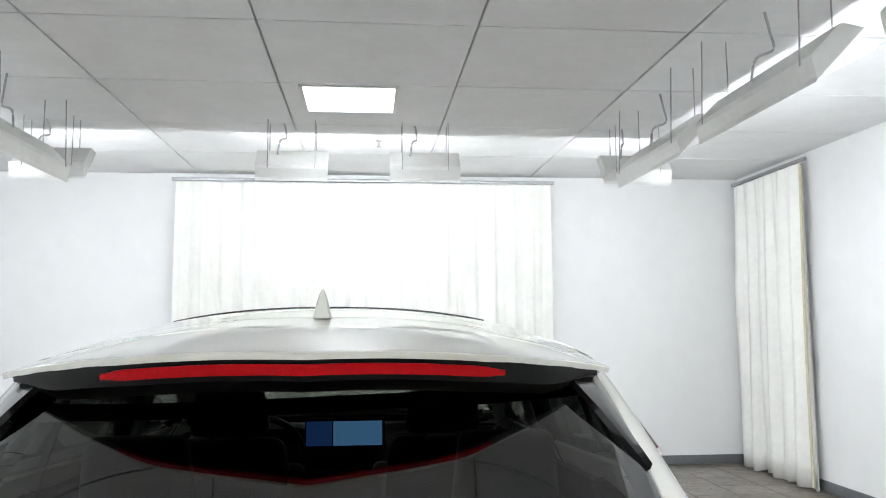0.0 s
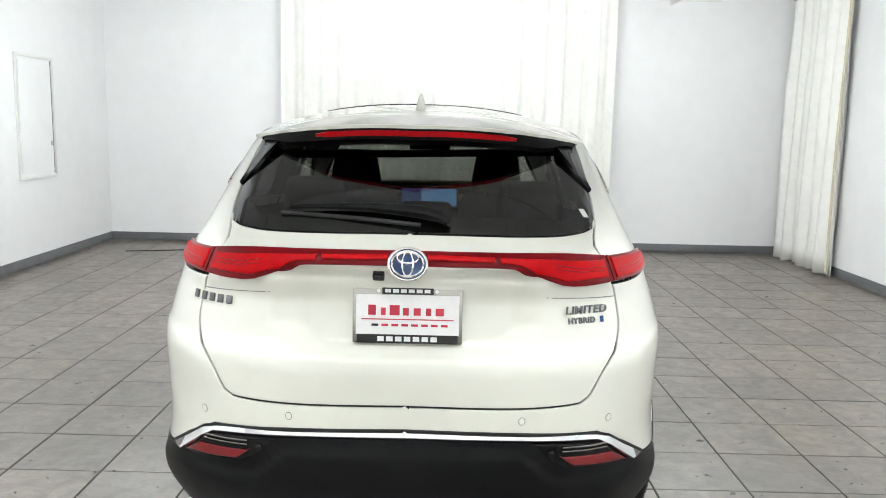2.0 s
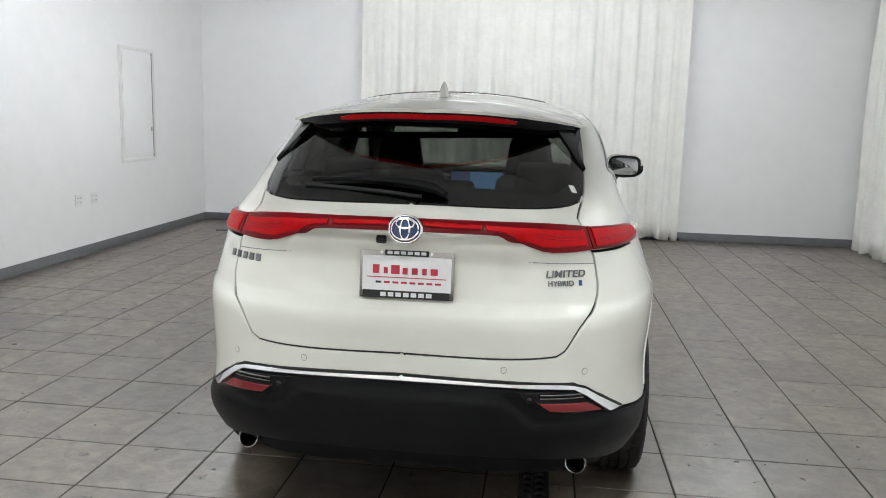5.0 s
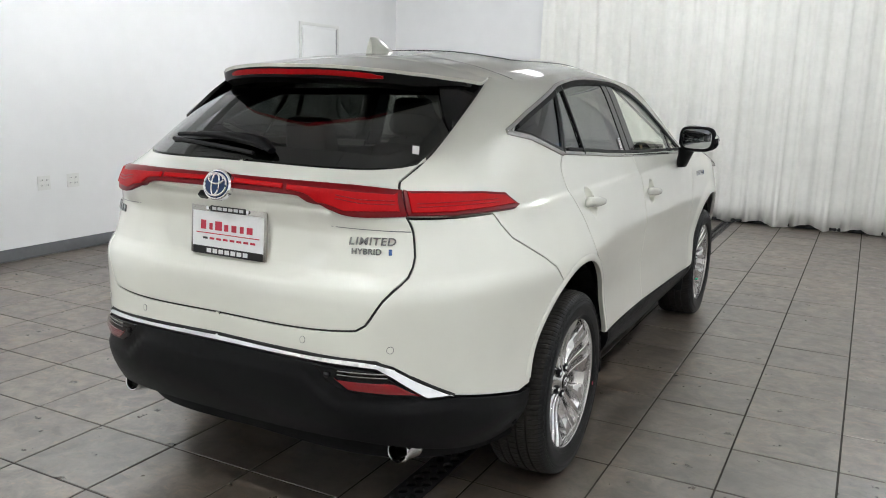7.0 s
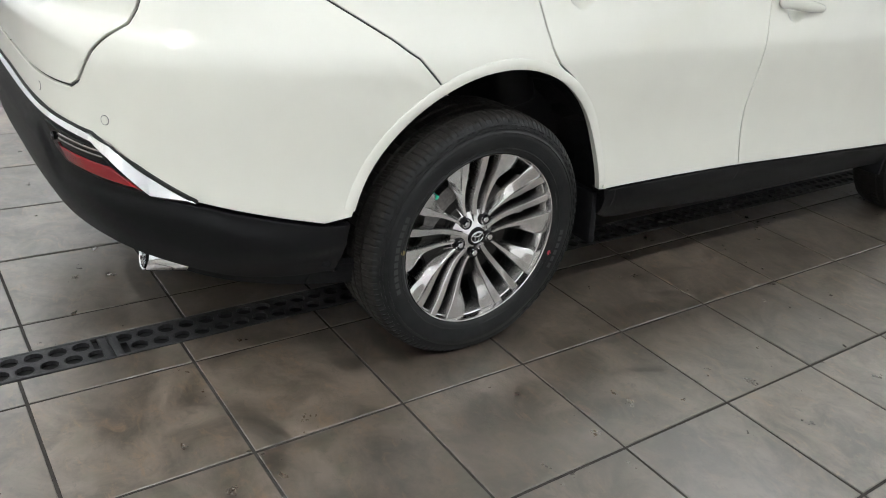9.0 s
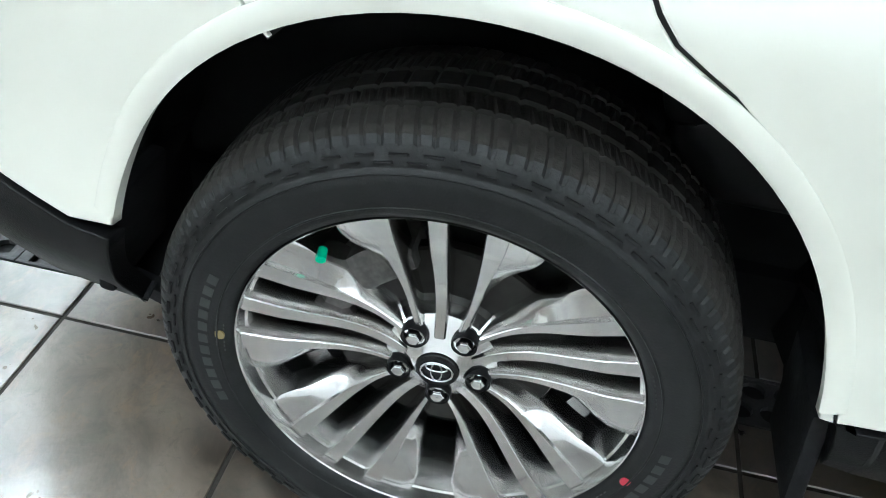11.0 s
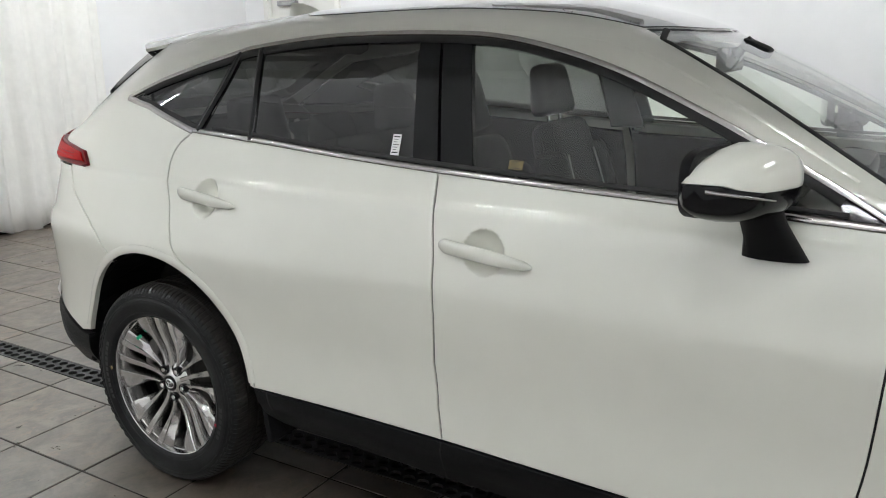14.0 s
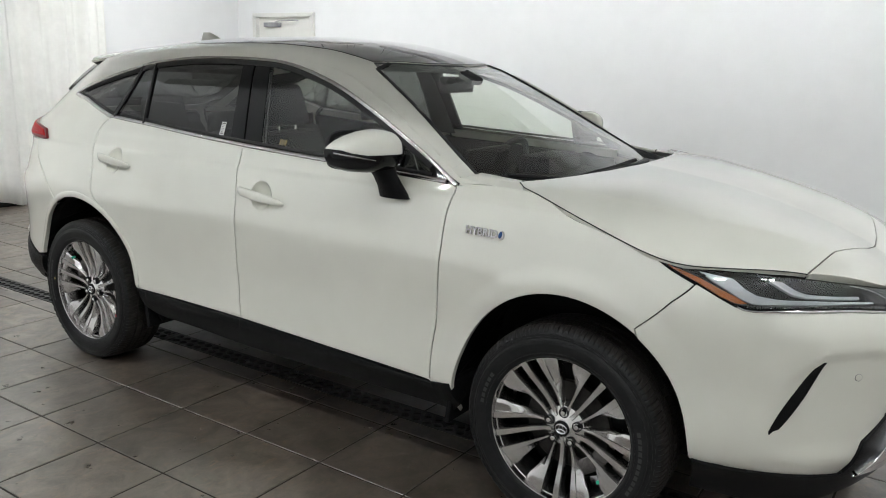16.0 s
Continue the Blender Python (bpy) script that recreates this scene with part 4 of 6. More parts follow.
panel("windscreen_band", both(band + [(.49, 1.62), (.36, 1.66), (.1, 1.72), (0, 1.735)], 0), roof_skin, BLACK_GLOSS, car, "black printed band along the windscreen top", off=-.006, depth=0, grid=.05)
cowl_half = [(0, 2.485), (.5, 2.425), (.695, 2.335), (.745, 2.40), (.745, 2.45), (.68, 2.50), (.5, 2.56), (.25, 2.60), (0, 2.61)]
panel("cowl", both(cowl_half, 0), lambda x, y: Vector((x, y, 1.128 - .030 * x * x - .25 * max(0, y - 2.47))), BLACK_PLASTIC, car, "black plastic cowl below the windscreen", grid=.05)
wedge = []
for t in (0, .08, .3, .6, .85, 1):
    y, zr = 2.185 + .285 * t, 1.170 - .055 * t
    wi = .075 * (1 - .55 * t)
    wedge.append([Vector((-.775 + .045 * t, y, zr - .05)), Vector((-.772 + .045 * t, y, zr - .004)), Vector((-.764 + .045 * t, y, zr)), Vector((-.745 + .045 * t, y, zr - .006)),
                  Vector((-.765 + .05 * t + wi, y, zr - .040 * (1 - .3 * t))), Vector((-.765 + .05 * t + wi, y, zr - .055))])
sweep("cowl_end", None, wedge, BLACK_PLASTIC, car, "black plastic cowl end beside the windscreen")
foot = [(.708, 2.17), (.724, 2.236), (.735, 2.28), (.80, 2.28), (rail(2.22)[0], 2.22), (rail(2.17)[0], 2.17)]
panel("pillar_foot", foot, roof_skin, PAINT, car, grid=.02, off=.0015, gap=0, depth=.01)
panel("cowl_corner", [(.688, 2.232), (.712, 2.34), (.722, 2.415), (.775, 2.450), (.802, 2.464), (.838, 2.470), (.836, 2.36), (.826, 2.222)],
      lambda x, y: Vector((x, y, 1.168 - 25 * max(0, x - .72) ** 3 - .03 * (y - 2.25))), PAINT, car, grid=.012, gap=0)
hood_half = rounded([(0, 2.578), (.25, 2.574), (.40, 2.560), (.558, 2.522), (.675, 2.468), (.755, 2.425), (.800, 2.462)], .04) + rounded([(.862, 2.653), (.884, 2.817), (.888, 2.954), (.865, 3.05)], .05) + \
    [(.79, 3.18), (.725, 3.270), (.655, 3.350), (.56, 3.366)] + rounded([(.42, 3.384), (.305, 3.412), (.113, 3.447), (0, 3.456)], .05)
panel("bonnet", both(hood_half, 0), hood_skin, PAINT, car, grid=.02, depth=.014, gap=.0004)
for sd in (1, -1):
    # a dark strip laid on the skin draws the shade of the shut line
    strip_on("bonnet_gap", rounded([(.765, 2.432), (.806, 2.470), (.862, 2.653), (.886, 2.817), (.891, 2.954), (.868, 3.05), (.79, 3.185), (.658, 3.352)], .03), hood_skin, .0042, .0014, RUBBER, car, "dark line in place of the shaded bonnet gap", side=sd, lift=.0015)
fin_rings = []
for k in range(9):
    t = k / 8
    fin_rings.append([Vector((sx * .022 * (1 - t) ** .7, y, top(0, -.03) - .004 + .066 * t)) for sx, y in
                      ((-1, -.085), (-.7, -.10 + .01 * t), (.7, -.10 + .01 * t), (1, -.085), (.6, .09 - .13 * t ** 1.3), (0, .115 - .15 * t ** 1.3), (-.6, .09 - .13 * t ** 1.3))])
sweep("antenna_fin", None, fin_rings, PAINT, car, "pearl white shark fin antenna")

# tail: bumper, cladding, gate
bump = [p for p in GATE_EDGE[::-1] if p[1] < 1.09] + [(-.924, 1.099), (-.744, 1.097)] + BUMPER_SEAM
bump += [p for p in arch(*RA, 117, 165)] + [(-.48, .480), (-.591, .502), (-.757, .537)] + rounded([(-.757, .537), (-.90, .610), (-1.046, .664), (-1.384, .674), (TAIL, .680)], .05)[1:]
bumper = panel("rear_bumper", both(bump, TAIL), skin, PAINT, car, grid=.022)
for s in (-.997, -1.375):
    for m in (1, -1):
        ss = s if m > 0 else 2 * TAIL - s
        z = .705 if s > -1.2 else .716
        ring = [(ss + .013 * math.cos(a), z + .011 * math.sin(a)) for a in [2 * math.pi * i / 16 for i in range(16)]]
        panel("parking_sensor", ring, skin, PAINT, bumper, "small round parking sensor", off=.002, depth=.004, gap=0, grid=.02)
        strip_on("sensor_ring", ring + ring[:1], skin, .002, .001, BASE, bumper, step=.004)
chrome_strip = rounded([(TAIL, .679), (-1.384, .672), (-1.046, .661), (-.90, .606), (-.757, .536)], .05) + rounded([(-.864, .547), (-.985, .618), (-1.044, .643), (-1.38, .656), (TAIL, .660)], .05)
STRIP_TOP = spline([(TAIL, .679), (-1.384, .672), (-1.046, .661), (-.90, .606), (-.757, .536)])


def strip_skin(s, z):
    """The chrome strip leans back, so that its face looks up."""
    u = max(s, 2 * TAIL - s)
    n = normal_of(skin, s, z)
    return skin(s, z) + Vector((n.x, n.y, 0)) * (.42 * max(-.01, STRIP_TOP(u) - z))


panel("chrome_strip", both(chrome_strip, TAIL), strip_skin, CHROME, bumper, "bright chrome strip across the bumper", off=.003, depth=.02, grid=.015)
clad = [(TAIL, .658), (-1.38, .654), (-1.044, .641), (-.985, .616), (-.864, .545), (-.745, .530), (-.591, .498), (-.48, .476)] + [p for p in arch(*RA, 167, 186, 8)]
clad += rounded([(-.45, .325), (-.70, .330), (-1.0, .375), (-1.25, .395), (TAIL, .395)], .06)


def clad_skin(s, z):
    """The lower bumper stands out below a ledge that dips under the reflectors, and tucks in again towards its lower edge."""
    u = max(s, 2 * TAIL - s)
    ledge = .632 - .092 * ramp(-1.40, -1.20, u) - .06 * ramp(-.86, -.55, u)
    n = normal_of(skin, s, z)
    out = .010 * (1 - ramp(ledge - .040, ledge + .004, z)) * (1 - ramp(-.62, -.44, u)) - .025 * (1 - ramp(.37, .52, z)) * (1 - ramp(-.9, -.6, u))
    return skin(s, z) + Vector((n.x, n.y, 0)) * out


cladding = panel("rear_cladding", both(clad, TAIL), clad_skin, BLACK_PLASTIC, car, "matt black plastic lower rear bumper", off=.004, depth=.03, grid=.02)
valance = [(TAIL, .40), (-1.25, .40), (-1.0, .38), (-.70, .335), (-.42, .33), (-.42, .25), (-1.0, .27), (TAIL, .29)]
panel("rear_valance", both(valance, TAIL), lambda s, z: skin(s, z) * 1.0 + Vector((0, .09, 0)) if z < 5 else None, LINER, car, "dark underside panel", depth=.02)
for m in (1, -1):
    fl = lambda lp: [(s, z) if m > 0 else (2 * TAIL - s, z) for s, z in lp]
    bay = panel("reflector_bay", fl([(-1.316, .648), (-1.25, .594), (-1.178, .568), (-.875, .545), (-.985, .612), (-1.044, .638)]), skin, BLACK_GLOSS, cladding, "glossy black lamp recess", off=.006, depth=.01, grid=.02)
    panel("reflector", fl([(-1.214, .607), (-.975, .600), (-.882, .556), (-1.155, .574)]), skin, RED_REFLECTOR, cladding, "red rear reflector", off=.010, depth=.01, grid=.02)
    for dz in (.012, .024):
        strip_on("lamp_bar", fl([(-1.20, .610 + dz), (-1.0, .606 + dz)]), skin, .005, .003, SATIN, cladding, lift=.008)
    # dark strip on the surface, standing in for shade above the chrome
    strip_on("strip_gap", fl([(-.755, .540), (-.90, .611), (-1.046, .666), (-1.384, .677), (TAIL, .683)]), skin, .009, .0016, RUBBER, bumper, "dark line in place of the shaded gap above the chrome strip", lift=.001)
    lathe("lamp_bulb", [(0, .011), (-.004, .010), (-.006, .006), (-.007, 0)], LAMP_BODY, cladding, axis="y", steps=18, at=tuple(skin(fl([(-1.245, .618)])[0][0], .618) - Vector((0, .008, 0))))

SILL = rounded([(TAIL, 1.244), (-1.70, 1.244), (-1.30, 1.241), (-1.10, 1.241), (-.97, 1.248), (-.905, 1.257), (-.862, 1.274)], .05)
gate_loop = SILL + [p for p in GATE_EDGE if p[1] < 1.262]
gate = panel("tailgate", both(gate_loop, TAIL), skin, PAINT, car, grid=.02, gap=.005)
strip_on("gate_gap", [p for p in GATE_EDGE] + [(2 * TAIL - s, z) for s, z in GATE_EDGE[::-1][1:]], skin, .011, .002, RUBBER, car, lift=-.010)
glass_side = [(s - .003, z) for s, z in GATE_EDGE if 1.29 < z < 1.52][::-1]
glass_loop = SILL + glass_side + [(-1.2, 1.535), (TAIL, 1.54)]
panel("rear_window", both(glass_loop, TAIL), skin, PANE_REAR, gate, "dark tinted rear window", off=.001, depth=.008, grid=.04)
border = [(s, z + .02) for s, z in SILL if s < -1.0] + [(s - .052, z) for s, z in glass_side]
strip_on("window_band", border + [(2 * TAIL - s, z) for s, z in border[::-1][1:]], skin, lambda t: .05 + .055 * ramp(.22, .12, t) + .055 * ramp(.78, .88, t), .0015, BLACK_INK, gate, "black printed window border", lift=-.008)
# spoiler: white top, black lip and side fins, brake light
TRAIL = spline([(0, -.62), (.26, -.57), (.40, -.49), (.47, -.43), (.53, -.365), (.575, -.305), (.60, -.27)])
top_half = [(0, -.052), (.3, -.050), (.60, -.047)] + [(rail(y)[0] - .003, y) for y in (-.05, -.08, -.11, -.14)] + [(.570, -.178), (.586, -.235), (.594, -.285)]
top_half += [(x, TRAIL(x)) for x in (.575, .56, .53, .5, .42, .3, .2, .1, 0)]
panel("spoiler", both(top_half, 0), roof_skin, PAINT, gate, "pearl white roof spoiler", grid=.03, depth=.012, gap=.0005, blend=soft_rail, flush=at_rail)
rings = []
for k in range(-24, 25):
    x = k / 24 * .555
    ye, ze = TRAIL(abs(x)), top(x, TRAIL(abs(x)))
    g = 1 - .55 * ramp(.42, .555, abs(x))
    rings.append([Vector((x, ye + .006, ze - .011)), Vector((x, ye + .010, ze - .046 * g)), Vector((x, ye + .05, ze - .066 * g)), Vector((x, ye + .16, ze - .055)), Vector((x, -.12, top(x, -.12) - .05)),
                  Vector((x, -.12, top(x, -.12) - .02)), Vector((x, ye + .03, ze - .012))])
sweep("spoiler_lip", None, rings, BLACK_SATIN, gate, "glossy black underside of the spoiler")
rings = []
for k in range(-20, 21):
    x = k / 20 * .335
    ye, ze = TRAIL(abs(x)), top(x, TRAIL(abs(x)))
    g = 1 - .6 * ramp(.29, .335, abs(x))
    rings.append([Vector((x, ye + .002, ze - .030 + .011 * g)), Vector((x, ye + .004, ze - .030 - .007 * g)), Vector((x, ye + .02, ze - .037)), Vector((x, ye + .02, ze - .019))])
sweep("brake_light", None, rings, RED_LENS, gate, "thin red high brake light")
for m in (1, -1):
    inner = smooth_path([(.450, TRAIL(.45) + .010, top(.45, TRAIL(.45)) - .012)] + [shell(s, z) + normal_of(shell, s, z) * d for s, z, d in ((-.985, 1.494, .034), (-.915, 1.440, .022), (-.848, 1.385, .010), (-.800, 1.350, .003))], .012)
    outer = [(.584, -.278, top(.584, -.278) - .010)] + [tuple(shell(s, z) + normal_of(shell, s, z) * .003) for s, z in ((-.694, 1.497), (-.722, 1.462), (-.756, 1.412), (-.792, 1.360))]
    outer = smooth_path(outer, .004)
    rings = []
    n = len(inner)
    for k in range(n):
        a, b = inner[k], outer[round(k * (len(outer) - 1) / (n - 1))]
        mid = a.lerp(b, .5) + Vector((.006, -.004, .004))
        back = Vector((-.010, .008, -.004))
        rings.append([a, mid, b, b + back, mid + back, a + back])
    if m < 0:
        rings = [[Vector((-p.x, p.y, p.z)) for p in r] for r in rings]
    sweep("spoiler_fin", None, rings, BLACK_GLOSS, gate, "glossy black spoiler side fin")
# tail lamps
bar = rounded([(TAIL, 1.198), (-1.44, 1.197), (-1.13, 1.193), (-.9255, 1.182)], .06) + rounded([(-.9255, 1.107), (-1.08, 1.105), (-1.185, 1.112), (-1.30, 1.142), (-1.385, 1.158), (-1.55, 1.162), (TAIL, 1.163)], .05)
panel("tail_lamp_bar", both(bar, TAIL), skin, RED_DARK, gate, "dark red tail lamp band across the gate", off=.011, depth=.011, grid=.025, gap=0)
trim_half = [(TAIL, 1.236), (-1.70, 1.236), (-1.30, 1.233), (-1.06, 1.235), (-.97, 1.20), (-.97, .93), (-1.06, .86), (-1.14, .80), (TAIL, .79)]
panel("gate_trim", both(trim_half, TAIL), skin, DASH, gate, "black inner tailgate trim", off=-.045, depth=.02, grid=.04)
for m in (1, -1):
    fl = lambda lp: [(s, z) if m > 0 else (2 * TAIL - s, z) for s, z in lp]
    panel("lamp_glow", fl([(-.945, 1.170), (-1.20, 1.182), (-1.45, 1.186), (-1.45, 1.172), (-1.36, 1.166), (-1.26, 1.142), (-1.17, 1.120), (-.945, 1.120)]), skin, RED_LENS, gate, "bright red lamp segment", off=.0145, depth=.008, grid=.02)
    panel("lamp_line", fl([(-1.47, 1.187), (-1.80, 1.190), (-1.80, 1.178), (-1.47, 1.174)]), skin, RED_LENS, gate, "thin red light line", off=.0135, depth=.006, grid=.03)
    ql = [(-.9215, 1.180), (-.803, 1.176), (-.600, 1.166), (-.485, 1.154), (-.425, 1.108), (-.46, 1.100), (-.744, 1.103), (-.9215, 1.108)]
    lamp = panel("tail_lamp", fl(ql), skin, RED_DARK, car, "dark red wrap-round tail lamp", off=.013, depth=.022, grid=.02, gap=0)
    panel("lamp_glow", fl([(-.908, 1.172), (-.79, 1.169), (-.60, 1.159), (-.495, 1.147), (-.445, 1.112), (-.744, 1.110), (-.908, 1.115)]), skin, RED_LENS, lamp, "bright red lamp segment", off=.0185, depth=.008, grid=.02)
    for dz in (.012, .022):
        strip_on("lamp_rib", fl([(-.96, 1.122 + dz + .006), (-1.10, 1.124 + dz + .008), (-1.20, 1.130 + dz + .014)]), skin, .0025, .001, RED_DARK, gate, lift=.0145)
        strip_on("lamp_rib", fl([(-.88, 1.118 + dz), (-.70, 1.117 + dz), (-.54, 1.114 + dz)]), skin, .0025, .001, RED_DARK, lamp, lift=.0185)
# gate dressing
for m in (1, -1):
    # thin grey strip, the shading of a fold put into colour
    strip_on("crease", [(s if m > 0 else 2 * TAIL - s, z) for s, z in ((-.935, 1.060), (-1.10, 1.066), (-1.26, 1.072))], skin, .003, .0008, BASE, gate)


def on_tail(x, z, lift=.0):
    """A pose on the tailgate, its z pointing out of the panel and x to the car's right."""
    lo, hi = TAIL, YC_R
    for _ in range(40):
        m = (lo + hi) / 2
        if skin(m, z).x < abs(x):
            lo = m
        else:
            hi = m
    s = lo if x >= 0 else 2 * TAIL - lo
    p, n = skin(s, z), normal_of(skin, s, z)
    right = Vector((0, 0, 1)).cross(n).normalized() * 1.0
    up = n.cross(right).normalized()
    m = Matrix((right, up, n)).transposed().to_4x4()
    m.translation = p + n * lift
    return m


def disc(name, rx, ry, h, m, mat, parent, label="", n=40):
    verts = [Vector((rx * k * math.cos(a), ry * k * math.sin(a), z)) for z, k in ((-.01, 1), (h * .6, 1), (h, .93), (h, 0.001)) for a in [2 * math.pi * i / n for i in range(n)]]
    faces = [(r * n + i, r * n + (i + 1) % n, (r + 1) * n + (i + 1) % n, (r + 1) * n + i) for r in range(3) for i in range(n)]
    bm = bmesh.new()
    me = bpy.data.meshes.new("tmp")
    me.from_pydata([tuple(m @ v) for v in verts], [], faces)
    bm.from_mesh(me)
    bpy.data.meshes.remove(me)
    bmesh.ops.remove_doubles(bm, verts=bm.verts[:], dist=2e-4)
    return part(name, bm, mat, parent, label)


def oval(name, rx, ry, w, m, mat, parent, label="", n=36, h=.003):
    return tube(name, [m @ Vector((rx * math.cos(a), ry * math.sin(a), h)) for a in [2 * math.pi * i / n for i in range(n + 1)]], w, mat, parent, label, sides=6, step=.05)


def badge(m, r, parent, field, ring=CHROME):
    """A round emblem: coloured field and bright oval rings."""
    b = disc("emblem", r * 1.12, r * .96, .010, m, ring, parent, "oval chrome emblem with plain oval rings")
    disc("field", r * 1.03, r * .87, .0125, m, field, b, "dark blue emblem field")
    oval("ring", r * .86, r * .70, r * .065, m, ring, b, h=.014)
    oval("ring", r * .30, r * .66, r * .06, m, ring, b, h=.014)
    up = m @ Matrix.Translation((0, r * .34, 0))
    oval("ring", r * .58, r * .30, r * .06, up, ring, b, h=.014)
    return b


badge(on_tail(0, 1.168, .010), .052, gate, EMBLEM_BLUE)
mp = on_tail(0, 1.012, .010)


def plate_set():
    bm = bmesh.new()
    add_box(bm, (0, 0, .004), (.322, .170, .010), .004)
    bm.transform(mp)
    fr = part("plate_holder", bm, SATIN, gate, "silver plate frame with a dealer insert")

    def card(nm, x, y, w, h, z, mat, lab=""):
        b = bmesh.new()
        add_box(b, (x, y, z), (w, h, .0016), 0)
        b.transform(mp)
        part(nm, b, mat, fr, lab, smooth=False)
    card("insert", 0, 0, .302, .118, .0098, WHITE_PLATE, "white dealer insert")
    card("top_band", 0, .071, .15, .020, .0102, BLACK_INK, "black band with pale bars")
    card("bottom_band", 0, -.071, .296, .026, .0102, BLACK_INK, "black band with pale bars")
    for k, w in enumerate((.026, .016, .034, .020, .024, .018, .028)):
        card("print_bar", -.108 + .033 * k + .004, .014 if k in (0, 2) else .010, w * .86, .030 if k in (0, 2) else .022, .0110, RED_INK)
    card("print_line", 0, -.013, .27, .003, .0110, RED_INK)
    for k in range(8):
        card("print_bar", -.095 + .029 * k, -.030, .020, .007, .0110, RED_INK if k else BLACK_INK)
    for k in range(6):
        card("pale_bar", -.058 + .023 * k, .071, .017, .010, .0114, WHITE_PLATE)
    for k in range(7):
        card("pale_bar", -.078 + .026 * k, -.071, .019, .014, .0114, WHITE_PLATE)
    for x in (-.085, .085):
        disc("screw", .006, .006, .004, mp @ Matrix.Translation((x, .071, .010)), CHROME, fr)


plate_set()
bm = bmesh.new()
add_box(bm, (0, 0, .008), (.035, .022, .024), .006)
bm.transform(on_tail(-.085, 1.138, .002))
part("rear_camera", bm, BLACK_GLOSS, gate, "small black reversing camera")
# model name as plain chrome bars, and the readable grade words
for k in range(5):
    bm = bmesh.new()
    add_box(bm, (0, 0, .002), (.022, .026, .006), .002)
    bm.transform(on_tail(-.655 + .030 * k, 1.035, .001))
    part("badge_bar", bm, BADGE, gate, "chrome badge bar")
lettering("grade_lettering", "LIMITED", .033, .002, on_tail(.528, 1.030, .003) @ Matrix.Diagonal((1.12, 1, 1, 1)), BADGE, gate, "raised chrome capital letters", 1.10, .15, .0006)
lettering("grade_lettering", "HYBRID", .025, .002, on_tail(.515, .999, .003), BADGE, gate, "raised chrome capital letters", 1.1, 0, .0005)
bm = bmesh.new()
add_box(bm, (0, 0, .002), (.011, .019, .005), .002)
bm.transform(on_tail(.580, .999, .002))
part("badge_square", bm, BLUE_INK, gate, "small blue badge")
# wiper on the rear glass
def on_glass(x, z, lift):
    return on_tail(x, z, lift).translation


wiper = tube("rear_wiper", [on_glass(x, z, d) for x, z, d in ((.115, 1.262, .020), (.085, 1.272, .026), (.02, 1.284, .026), (-.14, 1.296, .022), (-.30, 1.296, .018), (-.37, 1.294, .014))],
             lambda t: .027 * min(1, .55 + t * 5) * (1 - .62 * ramp(.05, 1, t)), BLACK_PLASTIC, gate, "black rear wiper arm on the glass", flat=.75)
tube("wiper_blade", [on_glass(x, z, .006) for x, z in ((.03, 1.262), (-.16, 1.276), (-.40, 1.284))], .007, RUBBER, wiper)
bm = bmesh.new()
add_box(bm, (0, 0, 0), (.022, .036, .002), 0, rot=(0, 0, -12))
bm.transform(on_tail(.545, 1.293, .004))
part("window_sticker", bm, STICKER, gate, "small white printed sticker", smooth=False)
# exhaust tips
for sd in (1, -1):
    tip = lathe("exhaust_tip", [(.002, .0315), (-.004, .033), (-.006, .036), (-.002, .0390), (.012, .0398), (.10, .036), (.10, .029), (.02, .0305)], CHROME, car, "bright oval exhaust tip", axis="y", steps=36, closed=True)
    tip.matrix_basis = pose(sd * .60, -.836, .344, -14)
    lathe("exhaust_pipe", [(.10, 0), (.10, .023), (.026, .025), (.022, .025), (.03, .022), (.09, .020)], STEEL, tip, "dark inner pipe", axis="y", steps=24)


# nose: bumper, lamps, lower grille
nose = [(NOSE, .80), (3.75, .806), (3.585, .836), (3.43, .861), (3.266, .869), (3.17, .867), (3.134, .878), (3.105, .900), (3.064, .934), (2.987, .876), (2.887, .780)] + [p for p in arch(*FA, 54, 3, 18)]
S_FOOT = s_at(3.119, .392)
nose += rounded([(S_FOOT + .010, .384), (3.111, .370), (3.25, .357), (3.415, .345), (3.70, .34), (NOSE, .34)], .06)
front_bumper = panel("front_bumper", both(nose, NOSE), skin, PAINT, car, grid=.014, gap=-.0022)
low = [(NOSE, .345), (3.70, .345), (3.415, .350), (3.25, .362), (3.111, .375), (S_FOOT + .004, .394), (S_FOOT + .012, .27)] + rounded([(3.2, .235), (3.6, .21), (NOSE, .20)], .06)
panel("front_cladding", both(low, NOSE), skin, BLACK_PLASTIC, car, "matt black plastic lower front bumper", off=.010, depth=.03)
